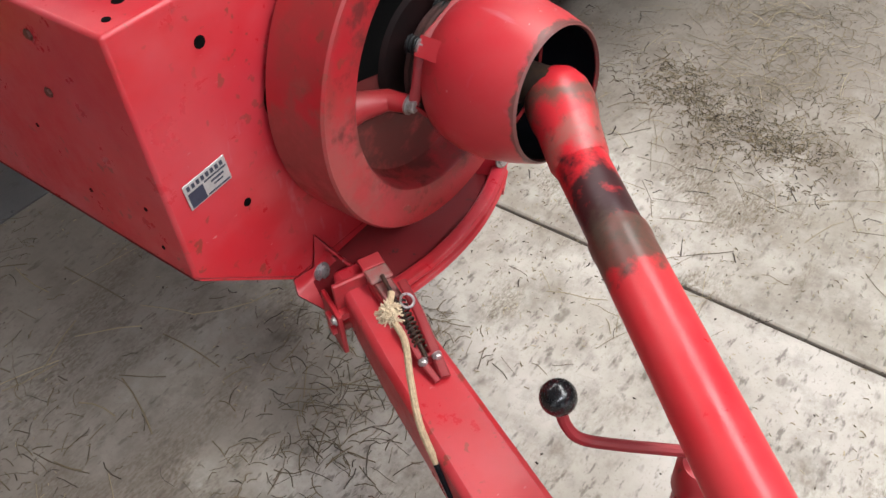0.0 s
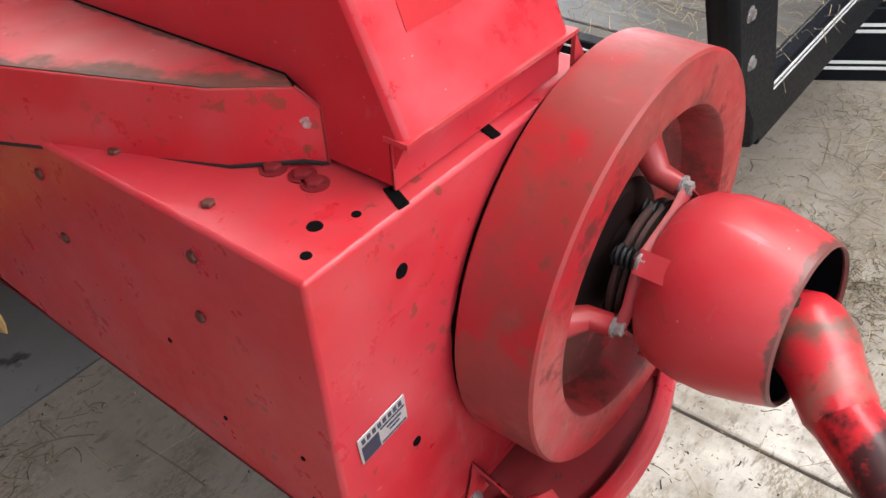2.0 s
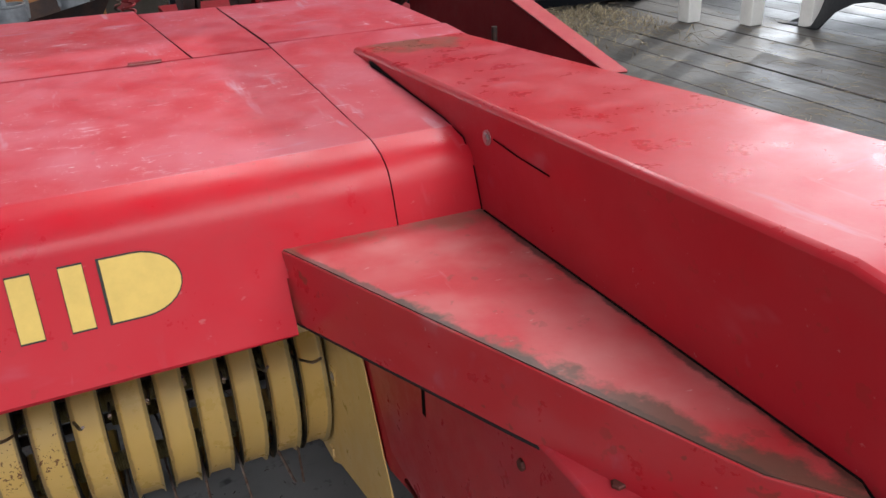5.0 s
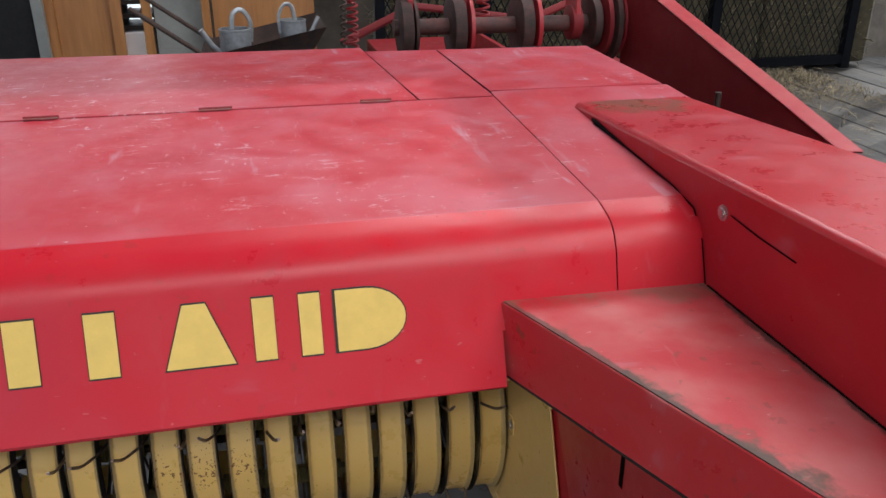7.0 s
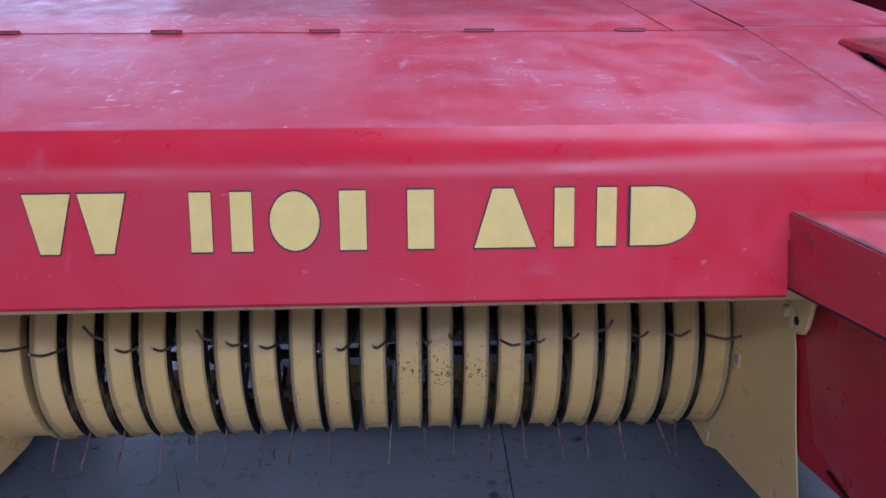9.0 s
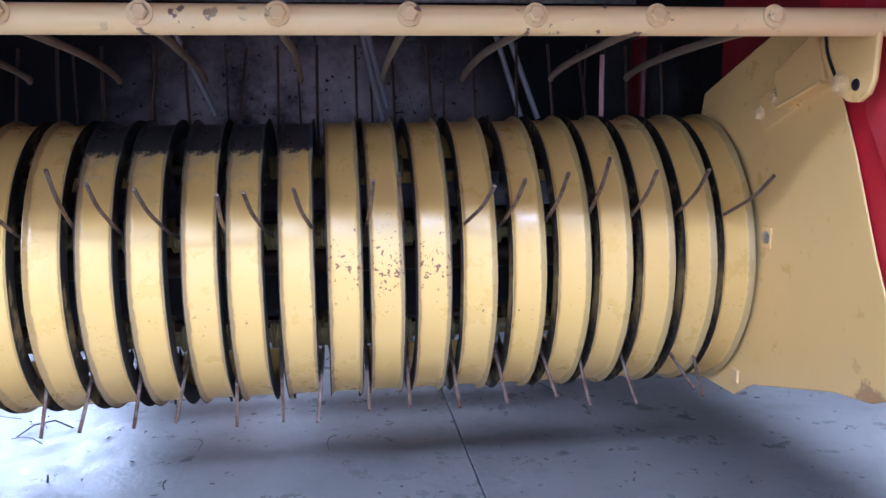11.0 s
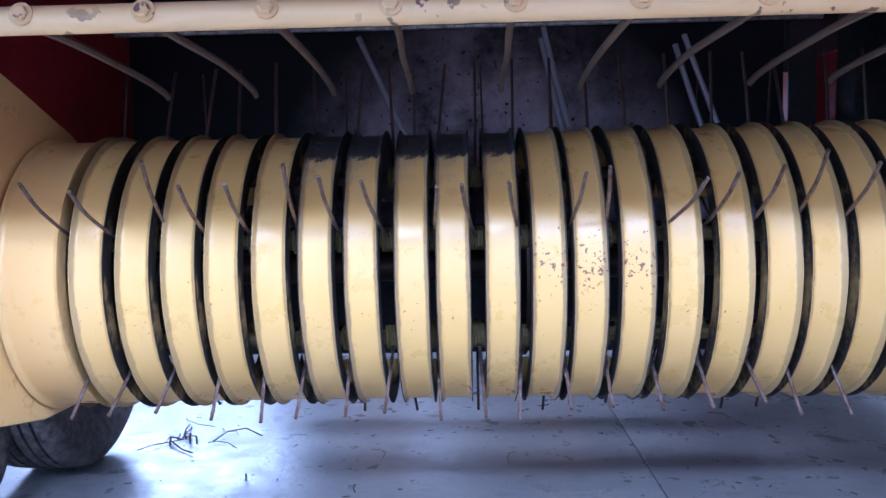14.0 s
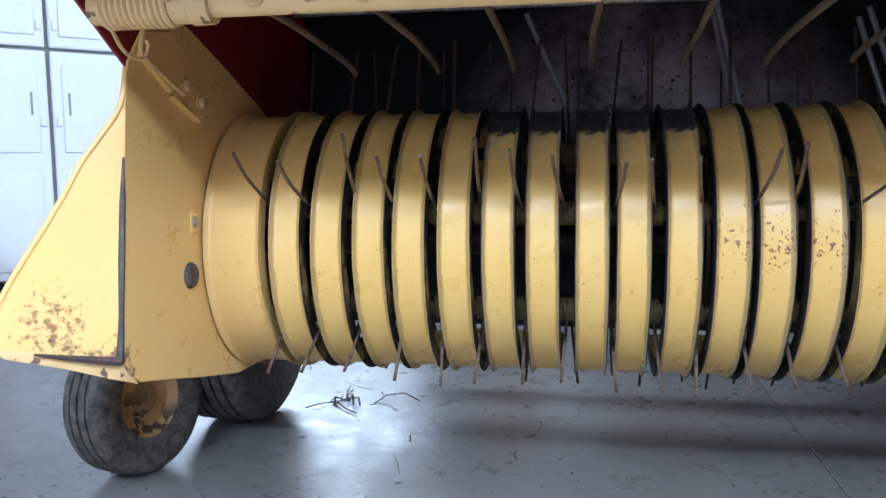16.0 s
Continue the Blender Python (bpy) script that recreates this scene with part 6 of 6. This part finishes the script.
def watering_can(x, y, z, s, turn):
    m = pose(x, y, z, 0, 0, turn) @ Matrix.Diagonal((s, s, s, 1))
    can = tagged(empty("watering_can", (x, y, z)), "dented galvanised watering can standing in a wheelbarrow", "watering can", "watering cans in the wheelbarrow")
    part("can_body", lathe([(0, 0), (0.10, 0), (0.105, 0.01), (0.10, 0.2), (0.105, 0.205), (0.105, 0.215), (0.09, 0.215), (0.09, 0.02), (0, 0.02)], m, 32), ZINC, can)
    part("spout", pipe([m @ Vector(p) for p in ((-0.08, 0, 0.04), (-0.16, 0, 0.12), (-0.22, 0, 0.22))], 0.018 * s, n=10), ZINC, can)
    part("can_handle", pipe([m @ Vector(p) for p in smooth_path([(-0.02, 0, 0.21), (0.0, 0, 0.31), (0.06, 0, 0.33), (0.11, 0, 0.25), (0.105, 0, 0.12)], 5)], 0.009 * s, n=8, flat=1.8), ZINC, can)


watering_can(-0.43, 3.4, 0.90, 0.78, 15)
watering_can(-0.13, 3.42, 0.955, 0.68, -160)

# white storage cabinet
def cabinet(x, y, turn, half, label):
    m = pose(x, y, 0, 0, 0, turn)
    c = tagged(empty("storage_cabinet", (x, y, 0)), label, "cabinet")
    # grey body puts the shade of the door gaps into colour
    part("body", cuboid(-half, half, 0.03, 0.55, 0, 1.85, m=m), GREY, c, bevel=0.01)
    for a, b in ((-half + 0.004, -0.010), (0.010, half - 0.004)):
        inner = -1 if b < 0 else 1
        for z0, z1 in ((0.08, 1.300), (1.318, 1.83)):
            dr = part("door", cuboid(a, b, 0, 0.028, z0, z1, m=m), WHITE_PLASTIC, c, bevel=0.010)
            cuts = ((z0 + 0.05, 0.68), (0.76, z1 - 0.05)) if z0 < 1 else ((z0 + 0.06, z1 - 0.05),)
            for p0, p1 in cuts:
                part("door_panel", prism([(a + 0.05, p0), (b - 0.05, p0), (b - 0.05, p1 - 0.03), (b - 0.08, p1), (a + 0.08, p1), (a + 0.05, p1 - 0.03)], "y", -0.010, 0.001), WHITE_PLASTIC, dr, bevel=0.008).data.transform(m)
            hx = (b if inner < 0 else a) + inner * 0.03
            hz = 0.93 if z0 < 1 else z0 + 0.12
            part("handle", cuboid(hx - 0.014, hx + 0.014, -0.016, 0, hz - 0.03, hz + 0.02, m=m), WHITE_PLASTIC, dr, bevel=0.006)
            if z0 < 1:
                gx = (b if inner < 0 else a) + inner * 0.085
                part("grip_slot", cuboid(gx - 0.006, gx + 0.006, -0.0115, -0.008, 0.96, 1.08, m=m), GREY, dr)
    part("plinth", cuboid(-half + 0.01, half - 0.01, 0.02, 0.5, 0, 0.07, m=m), BLACK, c)
    return c


cabinet(-3.68, 3.0, 48, 0.40, "tall white plastic storage cabinet with panelled doors")
tagged(part("red_crate", cuboid(-4.05, -3.75, 2.3, 2.6, 0.0, 0.32), RED_PLASTIC, bevel=0.01), "red plastic crate on the floor", "crate")

# ---- litter on the floor and the wagon ----
def strands(name, n, place, length, width, mt, seed, label, curl=0.3, lift=0.01):
    rng = random.Random(seed)
    verts, faces = [], []
    for _ in range(n):
        x, y, z = place(rng)
        a = rng.uniform(0, 2 * math.pi)
        L = length * rng.uniform(0.35, 1.5)
        c = rng.gauss(0, curl)
        w = width * rng.uniform(0.6, 1.5)
        pts = []
        px, py, aa = x, y, a
        for k in range(4):
            pts.append((px, py, z + 0.002 + lift * rng.random() * (0.3 + 0.7 * (k in (1, 2))), aa))
            px, py, aa = px + math.cos(aa) * L / 3, py + math.sin(aa) * L / 3, aa + c
        i0 = len(verts)
        for px, py, pz, aa in pts:
            sx, sy = -math.sin(aa) * w, math.cos(aa) * w
            verts += [(px - sx, py - sy, pz), (px, py, pz + w), (px + sx, py + sy, pz)]
        for k in range(3):
            b = i0 + 3 * k
            faces += [(b, b + 1, b + 4, b + 3), (b + 1, b + 2, b + 5, b + 4)]
    me = bpy.data.meshes.new(name)
    me.from_pydata(verts, [], faces)
    me.materials.append(mt)
    return tagged(new(name, me), label, "litter", kind="stuff")


def patchy(rng, x0, x1, y0, y1, thresh, s=2.0):
    while True:
        x, y = rng.uniform(x0, x1), rng.uniform(y0, y1)
        if noise.noise(Vector((x * s, y * s, 3.7))) + rng.uniform(-0.35, 0.35) > thresh:
            return x, y, 0.0


def drift(rng):
    """A ragged band of chaff that runs out from beside the wheel."""
    k = rng.random()
    x, y = 1.93 - 0.22 * k + 0.05 * math.sin(9 * k), -0.92 - 0.62 * k
    return x + rng.gauss(0, 0.08 + 0.04 * math.sin(14 * k)), y + rng.gauss(0, 0.06), 0.0


strands("straw_litter", 420, lambda g: patchy(g, 0.9, 4.5, -3.0, 0.6, 0.18), 0.11, 0.0008, STRAW, 1, "loose straw strewn over dusty concrete", 0.08)
strands("hay_litter", 1500, lambda g: patchy(g, -1.0, 0.75, -2.2, 0.27, 0.05), 0.05, 0.0009, OLD_STRAW, 2, "dark hay scraps on dusty concrete", 0.25)
strands("chaff", 9000, lambda g: patchy(g, -1.2, 4.0, -2.8, 0.28, 0.0, 2.5), 0.009, 0.0010, STRAW, 3, "fine chaff on dusty concrete", lift=0.003)
strands("dark_scraps", 260, lambda g: patchy(g, -1.0, 3.2, -2.6, 0.28, 0.02), 0.045, 0.0012, TWIG, 5, "dark stalks on dusty concrete", 0.4)
strands("dirt_crumbs", 700, lambda g: patchy(g, -1.0, 3.2, -2.6, 0.28, 0.0, 4.0), 0.006, 0.0016, TWIG, 15, "dark crumbs of dirt on concrete", lift=0.002)
strands("wagon_hay", 1500, lambda g: (g.uniform(1.8, 4.0), 0.2 + abs(g.gauss(0, 1.7)), 0.583), 0.09, 0.0009, STRAW, 6, "loose hay on the wagon deck", 0.12)
strands("wagon_corner_hay", 500, lambda g: (g.gauss(2.1, 0.2), g.gauss(-0.45, 0.2), 0.583), 0.075, 0.0008, STRAW, 7, "loose hay on the wagon's corner", 0.12, lift=0.03)
strands("gate_hay", 1800, lambda g: (g.uniform(1.6, 3.3), 3.85 - abs(g.gauss(0, 0.45)), 0.583), 0.12, 0.0016, STRAW, 8, "hay swept against the gate", lift=0.06)
strands("straw_clump", 260, lambda g: (g.gauss(0.30, 0.15), g.gauss(-0.95, 0.10), 0.0), 0.05, 0.0009, OLD_STRAW, 31, "clump of dark straw under the baler", 0.3, 0.015)
strands("chaff_drift", 1200, drift, 0.022, 0.0011, OLD_STRAW, 36, "brown drift of chaff along the concrete", 0.2, 0.008)
strands("brown_straw", 900, lambda g: patchy(g, 1.75, 3.3, -1.75, -0.75, 0.05, 3.0), 0.045, 0.0007, OLD_STRAW, 37, "trampled brown straw beside the wagon", 0.2, 0.012)
strands("bright_straw", 150, lambda g: (g.gauss(2.75, 0.32), g.gauss(-1.08, 0.10), 0.0), 0.13, 0.0009, STRAW, 38, "pale straw stalks beside the wagon", 0.08, 0.02)
strands("straw_drift", 280, lambda g: (g.gauss(2.15, 0.28), g.gauss(-1.25, 0.22), 0.0), 0.12, 0.0007, STRAW, 32, "drift of loose straw beside the wagon", 0.1, 0.02)
strands("long_stalks", 60, lambda g: (g.uniform(-0.7, 0.6), g.uniform(-1.3, 0.1), 0.0), 0.16, 0.0013, STRAW, 33, "long straw stalks on dusty concrete", 0.15, 0.01)
strands("twig_heap", 11, lambda g: (g.gauss(-1.50, 0.05), g.gauss(1.22, 0.02), 0.0), 0.11, 0.002, TWIG, 34, "small heap of dry stalks near the wheel", 0.2, 0.02)
strands("twig_litter", 10, lambda g: (g.uniform(-1.9, 0.1), g.uniform(0.75, 1.4), 0.0), 0.11, 0.0015, TWIG, 11, "thin dry stalks on smooth concrete", 0.5)
strands("fine_specks", 260, lambda g: (g.uniform(-2.2, 0.8), g.uniform(0.4, 2.4), 0.0), 0.012, 0.0016, TWIG, 12, "small specks on smooth concrete", 0.3, 0.002)
